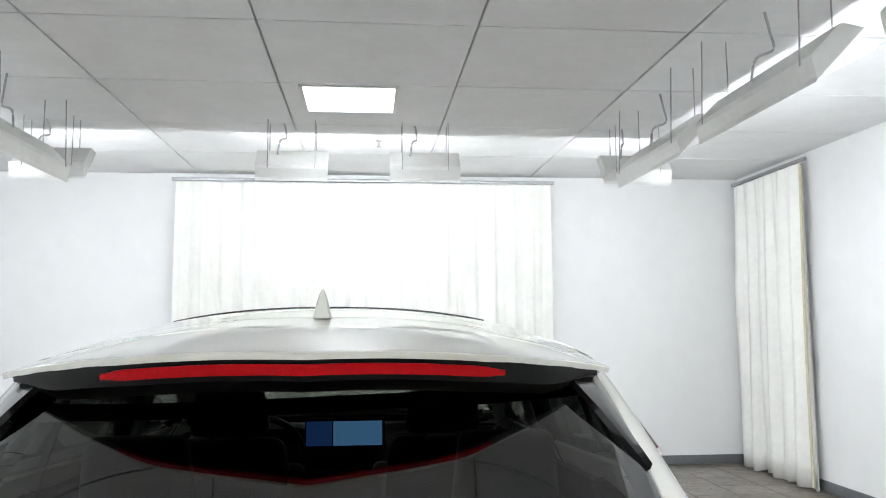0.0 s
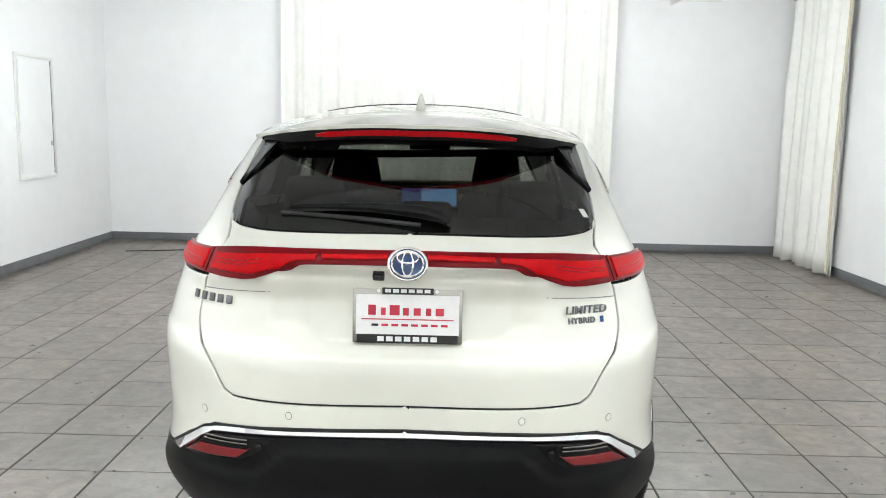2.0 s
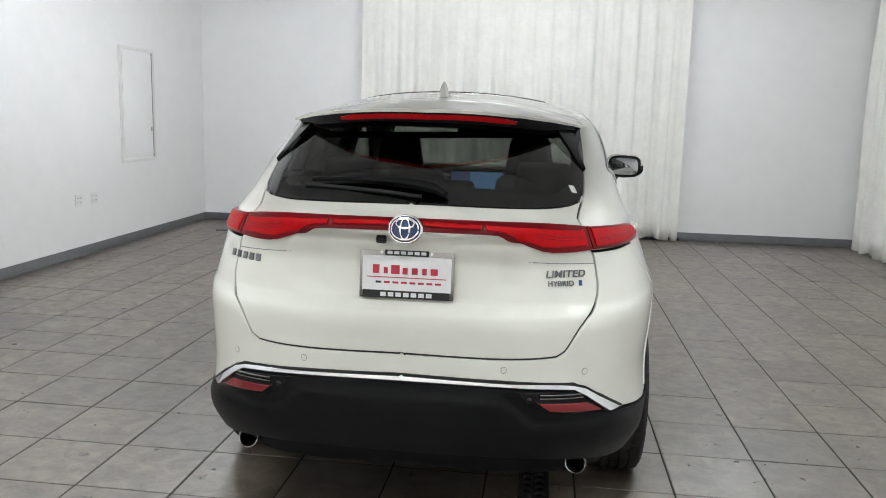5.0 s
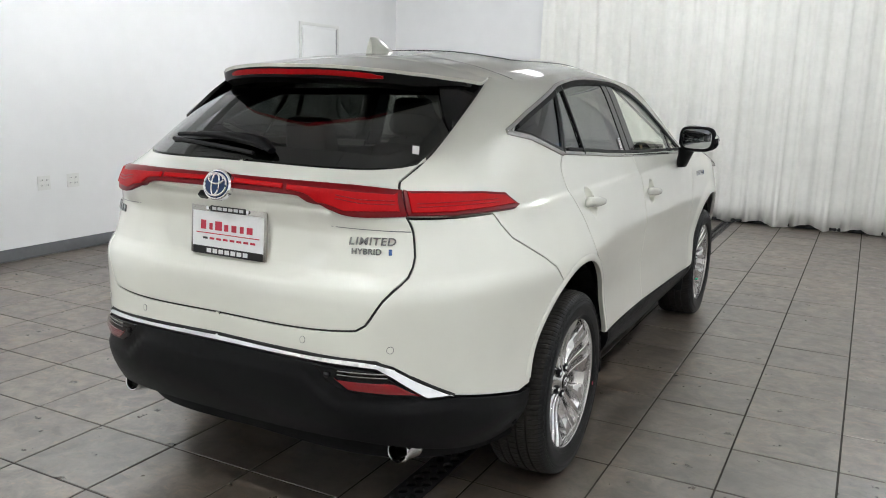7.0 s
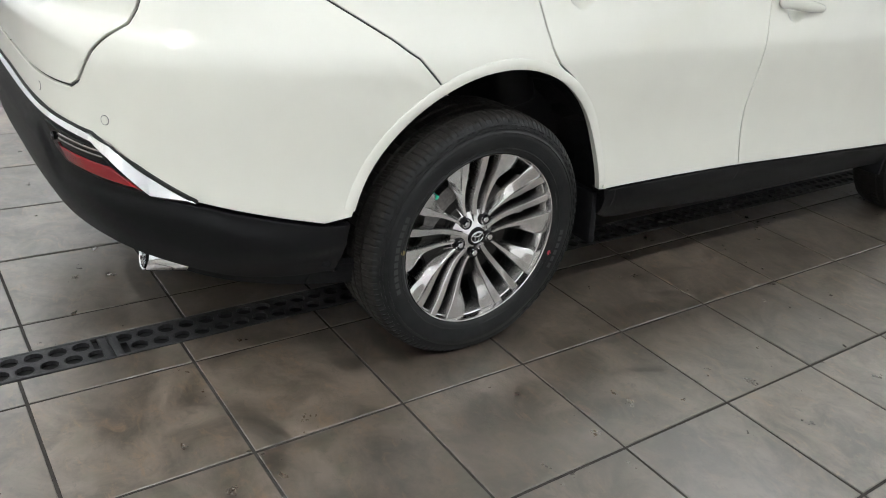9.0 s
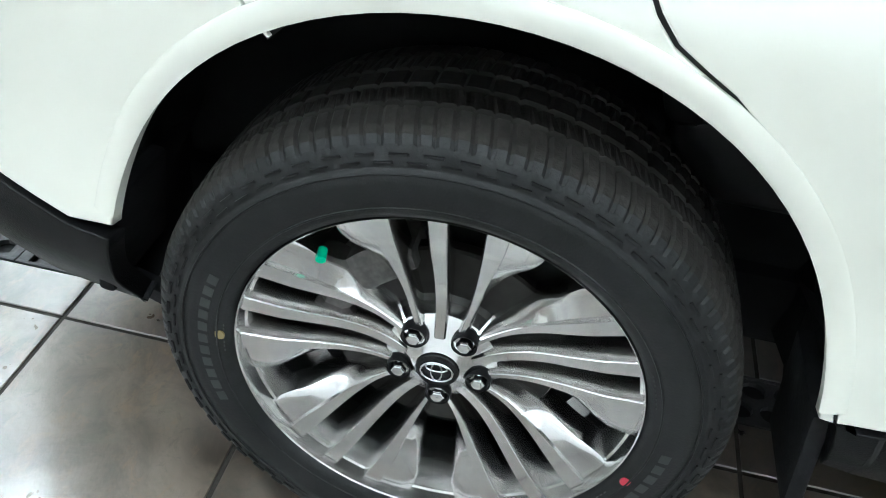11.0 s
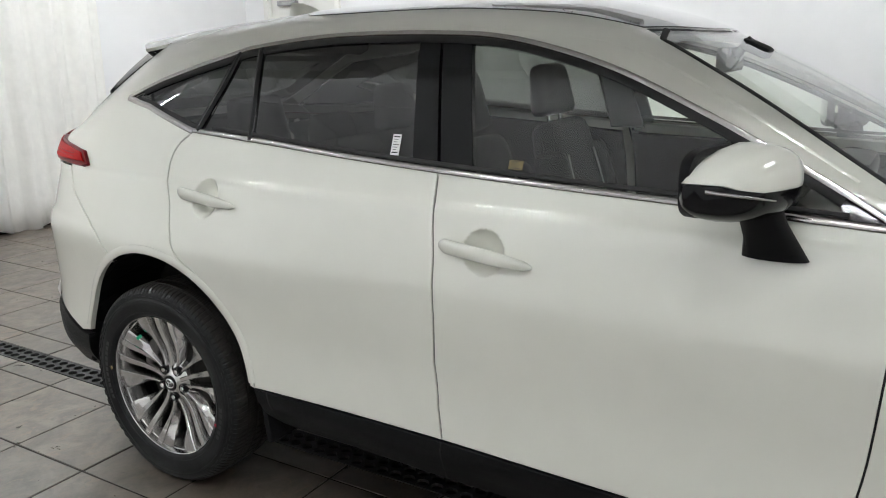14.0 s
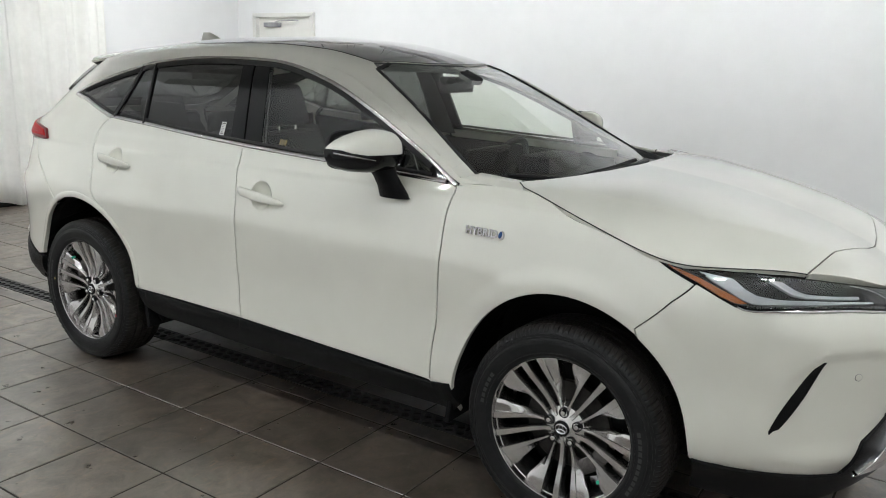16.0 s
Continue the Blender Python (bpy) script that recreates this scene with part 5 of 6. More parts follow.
for m in (1, -1):
    fl = lambda lp: [(s, z) if m > 0 else (2 * NOSE - s, z) for s, z in lp]
    lamp_top = rounded([(2.996, 1.004), (3.119, .992), (3.199, .979), (3.265, .968), (3.336, .957), (3.38, .951), (3.464, .935), (3.564, .914), (3.667, .890), (3.75, .875)], .04)
    lamp_low = rounded([(3.74, .825), (3.582, .849), (3.438, .873), (3.272, .881), (3.18, .878), (3.138, .884), (3.107, .905), (3.070, .938), (3.022, .976)], .03)
    hl = lamp_top + lamp_low
    lamp = panel("headlamp", fl(hl), skin, LAMP_BODY, car, "slim clear headlamp with dark housing", off=-.016, depth=.03, grid=.025, gap=-.002)
    panel("lamp_lens", fl(hl), skin, PANE_LENS, lamp, "clear lamp cover", off=.001, depth=.012, grid=.025, gap=.001)
    strip_on("lamp_border", fl([(s + .003, z - .003) for s, z in lamp_top]), skin, .020, .002, BLACK_GLOSS, lamp, "black printed lamp border", lift=-.004)
    strip_on("lamp_border", fl([(s, z + .004) for s, z in lamp_low if s > 3.13]), skin, .009, .002, BLACK_GLOSS, lamp, lift=-.004)
    panel("side_marker", fl(rounded([(3.022, .986), (3.050, .976), (3.089, .955), (3.117, .932), (3.147, .912), (3.168, .893)], .03) + rounded([(3.145, .888), (3.108, .910), (3.075, .940), (3.028, .976)], .03)), skin, AMBER, lamp, "amber side marker", off=-.004, depth=.008, grid=.02, gap=0)
    panel("light_guide", fl(rounded([(3.100, .975), (3.112, .950), (3.136, .927), (3.156, .905), (3.182, .891), (3.275, .891), (3.44, .884), (3.555, .871)], .03) +
                            rounded([(3.555, .877), (3.44, .892), (3.343, .901), (3.250, .907), (3.203, .916), (3.184, .934), (3.176, .960)], .03)), skin, LAMP_WHITE, lamp, "pale light guide", off=-.005, depth=.010, grid=.015, gap=0)
    panel("light_guide", fl(rounded([(3.262, .962), (3.280, .937), (3.298, .918), (3.331, .909), (3.506, .890)], .03) + rounded([(3.512, .898), (3.403, .911), (3.340, .920), (3.318, .930), (3.300, .957)], .03)),
          skin, LAMP_WHITE, lamp, "pale light guide", off=-.006, depth=.010, grid=.015, gap=0)
    panel("projector_bezel", fl(rounded([(3.222, .950), (3.258, .944), (3.292, .914), (3.262, .911), (3.218, .922)], .02)), skin, BLACK_GLOSS, lamp, "glossy dark projector bezel", off=-.010, depth=.01, grid=.02, gap=0)
    panel("projector_bezel", fl(rounded([(3.350, .944), (3.500, .916), (3.520, .900), (3.41, .914), (3.345, .924)], .02)), skin, BLACK_GLOSS, lamp, "glossy dark projector bezel", off=-.010, depth=.01, grid=.02, gap=0)
    panel("lamp_end", fl([(3.525, .914), (3.60, .903), (3.75, .868), (3.74, .832), (3.62, .856), (3.545, .874)]), skin, BLACK_GLOSS, lamp, "glossy black inner lamp end", off=-.004, depth=.01, grid=.02)
    strip_on("lamp_accent", fl(rounded([(3.50, .925), (3.55, .911), (3.60, .889), (3.64, .862)], .02)), skin, .004, .003, CHROME, lamp, "thin chrome accent", lift=-.002)
    chrome_line = rounded([(3.140, .882), (3.152, .874), (3.18, .8705), (3.266, .8735), (3.43, .8655), (3.585, .8405), (3.74, .812)], .03)
    strip_on("lamp_chrome", fl(chrome_line), skin, .0065, .006, CHROME, front_bumper, "thin chrome line under the lamp", step=.012)
    slot = rounded([(3.195, .500), (3.220, .512), (3.262, .585), (3.294, .655), (3.328, .722)], .02) + rounded([(3.318, .724), (3.292, .705), (3.250, .640), (3.215, .570), (3.194, .508)], .02)
    panel("air_slot", fl(slot), skin, BLACK_PLASTIC, front_bumper, "narrow black air slot", off=.003, depth=.01, grid=.02)
    ring = fl([(3.425 + .012 * math.cos(a), .664 + .011 * math.sin(a)) for a in [2 * math.pi * i / 16 for i in range(16)]])
    panel("parking_sensor", ring, skin, PAINT, front_bumper, "small round parking sensor", off=.002, depth=.004, gap=0, grid=.02)
    strip_on("sensor_ring", ring + ring[:1], skin, .002, .001, BASE, front_bumper, step=.004)
    panel("grille_surround", fl([(3.405, .348), (3.430, .385), (3.466, .452), (3.585, .518), (3.70, .585), (3.78, .585), (3.64, .44), (3.55, .350)]), skin, BLACK_PLASTIC, front_bumper, "black surround beside the grille", off=.010, depth=.01, grid=.02, gap=0)
    panel("grille_chrome", fl([(3.440, .352), (3.520, .410), (3.610, .462), (3.70, .520), (3.72, .480), (3.62, .405), (3.570, .352)]), skin, CHROME, front_bumper, "wide chrome blade beside the grille", off=.028, depth=.03, grid=.02)
grille = panel("lower_grille", both([(NOSE, .60), (3.70, .590), (3.60, .49), (3.53, .365), (NOSE, .36)], NOSE), skin, BLACK_GLOSS, front_bumper, "black lower grille", off=.003, depth=.01)
for z in (.41, .46, .51, .555):
    strip_on("grille_slat", [(3.54 + (z - .41) * .3, z), (NOSE, z + .01), (2 * NOSE - 3.54 - (z - .41) * .3, z)], skin, .014, .010, BLACK_PLASTIC, grille, step=.06)
panel("upper_grille", both([(NOSE, .855), (3.78, .855), (3.78, .842), (NOSE, .805)], NOSE), skin, BLACK_GLOSS, front_bumper, "black slim upper grille", off=.003, depth=.01)
fill = [(NOSE, .90), (3.80, .872), (3.77, .850), (3.76, .830), (NOSE, .83)]
panel("nose_panel", both(fill, NOSE), skin, PAINT, front_bumper, off=.002)
# the cap between bonnet, lamps and nose follows the crease lines down
brow = [(0, 3.459), (.113, 3.450), (.305, 3.415), (.42, 3.387), (.56, 3.369), (.652, 3.354)] + rounded([(.638, 3.362), (.562, 3.424), (.459, 3.490), (.352, 3.538), (.20, 3.575), (0, 3.590)], .04)
panel("nose_brow", both(brow, 0), hood_skin, PAINT, front_bumper, depth=.03, grid=.02, gap=0)

# wing badge
def wing_badge():
    base = skin(2.372, .999)
    n = normal_of(skin, 2.372, .999)
    right = Vector((0, 0, 1)).cross(n).normalized()
    m = Matrix((right, n.cross(right), n)).transposed().to_4x4()
    m.translation = base + n * .002
    lettering("wing_lettering", "HYBRID", .037, .003, m @ pose(-.006, 0, .003), WING_CHROME, right_fender, "raised chrome capital letters", 1.03, 0, .0011)
    mark = disc("wing_badge", .0105, .0155, .006, m @ pose(.0740, 0, 0), WING_CHROME, right_fender, "small blue and chrome badge")
    disc("blue_inlay", .0058, .0115, .003, m @ pose(.0722, .001, .0055, 0, 0, -14), BLUE_INK, mark, "blue enamel inlay")


wing_badge()

# door mirrors
def rounded_plate(name, rx, ry, h, m, mat, parent, label="", n=48):
    """A plate with a softly squared outline, facing local +z of the pose m."""
    def ring(k, z):
        out = []
        for i in range(n):
            a = 2 * math.pi * i / n
            c, s = math.cos(a), math.sin(a)
            out.append(m @ Vector((rx * k * math.copysign(abs(c) ** .55, c), ry * k * math.copysign(abs(s) ** .55, s), z)))
        return out
    return sweep(name, None, [ring(1, -.012), ring(1, h - .003), ring(.985, h - .001), ring(.96, h)], mat, parent, label)


def mirror(side, door_ob):
    def at(p):
        return Vector((side * p[0], p[1], p[2]))
    prof = []
    # rings run outward from the door: (x, y middle, top, bottom, reach forward, reach back)
    for x, ym, zt, zb, f, b in ((.848, 1.930, 1.268, 1.200, .050, .030), (.866, 1.925, 1.300, 1.180, .078, .045), (.885, 1.918, 1.312, 1.170, .092, .052), (.915, 1.906, 1.317, 1.164, .100, .056),
                                (.965, 1.888, 1.310, 1.163, .098, .055), (1.010, 1.872, 1.297, 1.168, .086, .050), (1.045, 1.858, 1.281, 1.179, .066, .044), (1.068, 1.848, 1.266, 1.194, .046, .034),
                                (1.080, 1.842, 1.252, 1.212, .022, .020)):
        ring = []
        for k in range(28):
            a = 2 * math.pi * k / 28
            c, s = math.cos(a), math.sin(a)
            ring.append((x, ym + (f if c > 0 else b) * math.copysign(abs(c) ** .7, c), (zt + zb) / 2 + (zt - zb) / 2 * math.copysign(abs(s) ** .75, s)))
        prof.append(ring)

    def split(x):
        return 1.232 + .020 * ramp(1.02, 1.08, x)
    up = [[at((p[0], p[1], max(p[2], split(p[0])))) for p in r] for r in prof]
    lowr = [[at((p[0], p[1] - .002, min(p[2], split(p[0]) - .001))) for p in r] for r in prof]
    shellm = sweep("mirror", None, up, PAINT, car, "pearl white door mirror with black lower shell")
    sweep("lower_shell", None, lowr, BLACK_GLOSS, shellm, "glossy black lower mirror shell")
    tube("turn_signal", [at((.985, 1.976, 1.214)), at((1.020, 1.950, 1.222)), at((1.052, 1.915, 1.230)), at((1.077, 1.862, 1.238))], lambda t: .002 + .0035 * t, SATIN, shellm, "clear turn signal strip", flat=.9)
    face = pose(side * .962, 1.842, 1.241) @ Matrix.Rotation(radians(side * -14), 4, "Z") @ Matrix.Rotation(radians(90), 4, "X")
    rounded_plate("bezel", .104, .070, .012, face, BLACK_PLASTIC, shellm, "black mirror bezel")
    rounded_plate("mirror_glass", .090, .056, .015, face, MIRROR, shellm, "silver mirror glass")
    rings = []
    for z, x, y, sx, sy in ((1.185, .895, 1.925, .055, .052), (1.15, .885, 1.94, .042, .048), (1.11, .872, 1.955, .036, .055), (1.068, .858, 1.965, .030, .068)):
        rings.append([at((x + sx * math.cos(a), y + sy * math.sin(a), z)) for a in [2 * math.pi * k / 16 for k in range(16)]])
    sweep("mirror_foot", None, rings, BLACK_PLASTIC, shellm, "black mirror foot")


mirror(1, right_front_door)
mirror(-1, left_front_door)

# windscreen wipers
def on_screen(x, y, lift):
    return Vector((x, y, top(x, y) + lift))


for arm, blade in ([[(.36, 2.485), (.45, 2.448), (.58, 2.372), (.66, 2.325)], [(.40, 2.448), (.52, 2.392), (.64, 2.325), (.715, 2.288)]],
                   [[(-.36, 2.46), (-.10, 2.495), (.16, 2.490), (.30, 2.475)], [(-.28, 2.44), (.02, 2.468), (.22, 2.462), (.38, 2.452)]]):
    w = tube("wiper_arm", [on_screen(x, y, .024) for x, y in arm], lambda t: .017 - .008 * t, BLACK_PLASTIC, car, "black windscreen wiper", flat=.7)
    tube("wiper_blade", [on_screen(x, y, .012) for x, y in blade], .009, RUBBER, w)

# stickers on the right glass
def side_card(s, z, w, h, mat, lab, off):
    p, n = skin(s, z), normal_of(skin, s, z)
    right = Vector((0, 0, 1)).cross(n).normalized()
    m = Matrix((right, n.cross(right), n)).transposed().to_4x4()
    m.translation = p + n * off
    bm = bmesh.new()
    add_box(bm, (0, 0, 0), (w, h, .0012), 0)
    bm.transform(m)
    c = part("window_sticker", bm, mat, car, lab, smooth=False)
    for k in range(7):
        bm = bmesh.new()
        add_box(bm, (w * (-.08 if k % 3 else 0), h * (.38 - .125 * k), .001), (w * (.70 - .16 * (k % 3)), h * (.028 if k % 6 else .06), .001), 0)
        bm.transform(m)
        part("print_line", bm, BLACK_INK, c, smooth=False)
    return c


side_card(.938, 1.246, .028, .060, STICKER, "small white printed window sticker", .001)
side_card(1.315, 1.215, .040, .024, YELLOW_INK, "small yellow printed window sticker", -.003)

# underbody and wheel housings
box_part("underbody", (0, 1.345, .30), (1.10, 3.9, .14), LINER, car, "dark underbody", bevel=.03)
box_part("underbody_side", (.64, 1.345, .335), (.22, 1.70, .09), LINER, car, "dark underbody", bevel=.02)
box_part("underbody_side", (-.64, 1.345, .335), (.22, 1.70, .09), LINER, car, "dark underbody", bevel=.02)
for yc in (RA[0], FA[0]):
    for sd in (1, -1):
        verts, faces, n = [], [], 36
        for i, x in enumerate((.52, .62, .72, .80, .855)):
            for k in range(n + 1):
                a = radians(-12 + 204 * k / n)
                r = .478 + (.018 if (k // 3 + i) % 2 else 0) * (x < .82)
                ly, lz = yc + r * math.cos(a), .368 + r * math.sin(a)
                verts.append((sd * min(x, shell(s_at(ly, lz), lz).x - .02), ly, lz))
        for i in range(4):
            for k in range(n):
                faces.append((i * (n + 1) + k, i * (n + 1) + k + 1, (i + 1) * (n + 1) + k + 1, (i + 1) * (n + 1) + k))
        faces.append(tuple(range(n + 1)))
        liner = mesh_object("arch_liner", verts, faces, LINER, car, "black plastic wheel arch liner", smooth=False)
    for sd in (1, -1):
        for dy in (-.462, .462):
            if yc < 1:
                box_part("mud_flap", (sd * (.775 if dy < 0 else .80), yc + dy * .985, .425 if dy < 0 else .345), (.15, .024, .15 if dy < 0 else .18), LINER, car, "black mud flap", bevel=.008, rot=(8 if dy > 0 else -8, 0, 0))
            elif dy < 0:
                box_part("mud_flap", (sd * .80, yc + dy * .985, .345), (.15, .022, .18), LINER, car, "black mud flap", bevel=.008, rot=(-8, 0, 0))


# ---- wheels ----
def build_wheel():
    """A wheel whose axle is x and whose face looks to +x."""
    lip = [(.096, .2535), (.103, .2540), (.105, .2560), (.098, .2590), (.085, .2565), (.080, .2490), (.02, .230), (-.06, .226), (-.095, .235), (-.10, .246), (-.09, .247), (-.06, .232), (.02, .236), (.078, .2515)]
    rim = lathe("wheel", lip, ALLOY, None, "multi-spoke machined alloy wheel with a black tyre", steps=90, closed=True)

    lathe("rim_lip", [(.0980, .2530), (.1045, .2540), (.1062, .2558), (.0990, .2592), (.0960, .2570)], ALLOY, rim, "bright machined rim edge", steps=90)

    def depth_at(t):
        return .055 + .012 * math.cos(t * 2.2) - .020 * math.sin(math.pi * min(1, t * 1.25)) * (1 - t) + .010 * t + .037 * t ** 1.5

    def spoke(group, edges, nm):
        """One spoke; edges(t) gives its cross section as (offset, drop below the face) pairs."""
        rings = []
        n = 24
        for k in range(n + 1):
            t = k / n
            r = .046 + .209 * t
            face = depth_at(t)
            ring = []
            for a, drop in edges(t):
                ca, sa = math.cos(group), math.sin(group)
                rr = math.sqrt(max(r * r - a * a * ramp(.5, 1, t), 1e-6))
                ring.append(Vector((face - drop, rr * ca - a * sa, rr * sa + a * ca)))
            rings.append(ring)
        return sweep(nm, None, rings, ALLOY, rim)

    inner_edge = spline([(0, .017), (.086, .025), (.41, .039), (.71, .047), (1, .053)])
    outer_edge = spline([(0, .0325), (.08, .038), (.33, .060), (.52, .083), (.80, .110), (1, .122)])
    mid_half = spline([(0, .0075), (.5, .0095), (1, .0125)])

    def centre(t):
        w = mid_half(t)
        return [(-w, .046), (-w, .003), (-w + .002, .0), (w - .002, 0), (w, .003), (w, .046)]

    def flank(sgn):
        def f(t):
            a, b = inner_edge(t), outer_edge(t)
            ridge = min(.009 + .017 * ramp(.1, 1, t), (b - a) * .72)
            flat = .0015 + .0035 * ramp(.25, .6, t)
            scoop = .030 * (1 - ramp(.22, .72, t)) * ramp(.02, .2, t)
            pts = [(a, .046), (a, .003), (a + .002, .0), (a + ridge - .0015, .0), (a + ridge, flat), (a + ridge + (b - a - ridge) * .55, flat + .001 + .45 * scoop), (b - .003, flat + .002 + .92 * scoop),
                   (b, flat + .005 + scoop), (b, .050 + .4 * scoop)]
            return [(sgn * p, d) for p, d in pts]
        return f

    for g in range(5):
        ga = radians(90 + 72 * g)
        spoke(ga, centre, "spoke")
        for sgn in (1, -1):
            spoke(ga, flank(sgn), "spoke")
    lathe("hub", [(-.02, .02), (-.02, .074), (.030, .078), (.050, .072), (.060, .056), (.070, .034), (.074, .029), (.072, .0)], ALLOY, rim, steps=48)
    lathe("centre_cap", [(.070, .0285), (.0765, .0280), (.078, .0262), (.0785, .0)], BLACK_GLOSS, rim, "black centre cap with a silver emblem", steps=40)
    mcap = Matrix(((0, 0, 1, .0785), (1, 0, 0, 0), (0, 1, 0, 0), (0, 0, 0, 1)))
    oval("cap_ring", .0205, .0165, .0016, mcap, CHROME, rim, h=.001)
    oval("cap_ring", .007, .0155, .0015, mcap, CHROME, rim, h=.001)
    oval("cap_ring", .0138, .0065, .0015, mcap @ Matrix.Translation((0, .0078, 0)), CHROME, rim, h=.001)
    for k in range(5):
        a = radians(-90 + 72 * k)
        y, z = .0545 * math.cos(a), .0545 * math.sin(a)
        lathe("nut_well", [(.0560, .0175), (.0712, .0165), (.0702, .0145), (.048, .0140), (.048, 0)], BLACK_PLASTIC, rim, at=(0, y, z), steps=18)
        lathe("wheel_nut", [(.046, .0105), (.0725, .0103), (.0755, .0080), (.0765, 0)], CHROME, rim, "bright wheel nut", at=(0, y, z), steps=6)
    lathe("brake_disc", [(.004, .06), (.004, .152), (.008, .155), (.022, .155), (.026, .152), (.026, .085), (.034, .080), (.034, .0)], STEEL, rim, "steel brake disc", steps=60)
    lathe("backing_plate", [(-.012, .0), (-.012, .205), (-.016, .205), (-.016, 0)], LINER, rim, steps=40)
    rings = []
    for k in range(13):
        a = radians(104 + 5 * k)
        w = .026 * min(1, .55 + .45 * math.sin(math.pi * k / 12) * 1.4)
        c, q = math.cos(a), math.sin(a)
        rings.append([Vector((h, r * c, r * q)) for h, r in ((-.012, .152 - w), (.046 - .004, .152 - w), (.049, .152 - w * .6), (.049, .152 + w * .6), (.042, .152 + w), (-.012, .152 + w))])
    sweep("brake_caliper", None, rings, CAST, rim, "grey cast brake caliper")
    ca = radians(133)
    tube("valve_cap", [(.060, .212 * math.cos(ca), .212 * math.sin(ca)), (.076, .208 * math.cos(ca), .208 * math.sin(ca))], .0065, GREEN, rim, "green valve cap")
    # tyre: rounded side walls, ribbed shoulder, grooved tread with cross cuts
    prof = [(.096, .2560), (.107, .2590), (.113, .268), (.1175, .285), (.119, .305), (.1185, .322), (.1165, .3225), (.116, .326), (.113, .338), (.108, .347), (.101, .3545), (.092, .3595)]
    tread = [(.089, .3605), (.080, .3620), (.0615, .3640), (.0600, .3560), (.0540, .3560), (.0525, .3645), (.024, .3655), (.0225, .3570), (.0155, .3570), (.014, .3657)]
    mirrored = [(-a, r) for a, r in tread[::-1]] + [(-a, r) for a, r in prof[::-1]]
    line = prof + tread + mirrored
    N = 600
    verts, faces = [], []
    n0 = len(prof)
    for i in range(N):
        for k, (h, r) in enumerate(line):
            kk = min(k, len(line) - 1 - k)
            if 9 <= kk <= n0 + 2 and i % 5 == 0:
                r -= .0032
            elif n0 + 5 <= kk <= n0 + 6 and (i + (2 if h > 0 else -2) * (kk - n0 - 5)) % 5 == 0:
                r -= .003
            elif kk >= n0 + 9 and i % 8 == 0:
                r -= .003
            a = 2 * math.pi * (i + (4.5 * (.112 - abs(h)) / .11 if kk >= 9 else 0)) / N
            verts.append((h, r * math.cos(a), r * math.sin(a)))
    n = len(line)
    for i in range(N):
        j = (i + 1) % N
        for k in range(n - 1):
            faces.append((i * n + k, i * n + k + 1, j * n + k + 1, j * n + k))
    me = bpy.data.meshes.new("tyre")
    me.from_pydata(verts, [], faces)
    me.materials.append(TYRE)
    me.materials.append(TREAD)
    me.polygons.foreach_set("material_index", [1 if 10 <= (f % (n - 1)) < n - 11 else 0 for f in range(len(faces))])
    me.polygons.foreach_set("use_smooth", [not (9 <= (f % (n - 1)) < n - 10) for f in range(len(faces))])
    tyre = new("tyre", me)
    tyre.parent = rim
    tyre["label"] = "black rubber tyre with a grooved tread"
    # raised rings and blocks on the side wall
    for r, w, h in ((.275, .0016, .1150), (.318, .0014, .1188)):
        lathe("wall_ring", [(h, r - w), (h + .0012, r - w * .5), (h + .0012, r + w * .5), (h, r + w)], TYRE, rim, steps=90)
    bm = bmesh.new()
    for k in range(60):
        a = 2 * math.pi * k / 60
        add_box(bm, (.1145, .3385 * math.cos(a), .3385 * math.sin(a)), (.0022, .020, .0030), 0, rot=(math.degrees(a) - 90, 0, 0))
        add_box(bm, (.1165, .3300 * math.cos(a + .05), .3300 * math.sin(a + .05)), (.0022, .020, .0022), 0, rot=(math.degrees(a + .05) - 90, 0, 0))
    tagged(part("shoulder_relief", bm, TYRE, rim, smooth=False), kind="stuff")
    # maker's words as plain bars of their size
    for start, count, wdeg, gap in ((195, 11, 3.0, 1.2), (-8, 6, 3.0, 1.3)):
        for k in range(count):
            a = radians(start - k * (wdeg + gap))
            box_part("word_bar", (.1155, .297 * math.cos(a), .297 * math.sin(a)), (.006, .297 * radians(wdeg), .022), LETTER_GREY, rim, "raised grey bar on the side wall", bevel=0, rot=(math.degrees(a) - 90, 0, 0))
    for start, count in ((178, 7), (20, 8), (-30, 9)):
        for k in range(count):
            a = radians(start - k * 1.6)
            box_part("small_print_bar", (.1110, .270 * math.cos(a), .270 * math.sin(a)), (.004, .004, .007), LETTER_GREY, rim, bevel=0, rot=(math.degrees(a) - 90, 0, 0))
    for a, mt, lab in ((172, YELLOW_INK, "yellow paint dot"), (-22, RED_INK, "red paint dot")):
        q = radians(a)
        lathe("paint_dot", [(.113, .007), (.1155, .007), (.1157, 0)], mt, rim, lab, at=(0, .272 * math.cos(q), .272 * math.sin(q)), steps=16)
    return rim


WHEEL_X, AXLE = .792, .363
wheel = build_wheel()
wheel.parent = car
wheel.matrix_basis = pose(WHEEL_X, 0, AXLE, 4)
wheels = [wheel, copy_thing(wheel, pose(WHEEL_X, 2.69, AXLE, 180)), copy_thing(wheel, pose(-WHEEL_X, 0, AXLE, 20, 0, 180)), copy_thing(wheel, pose(-WHEEL_X, 2.69, AXLE, 50, 0, 180))]
for child in list(wheels[1].children):
    if child.name.startswith("paint_dot"):
        bpy.data.objects.remove(child)
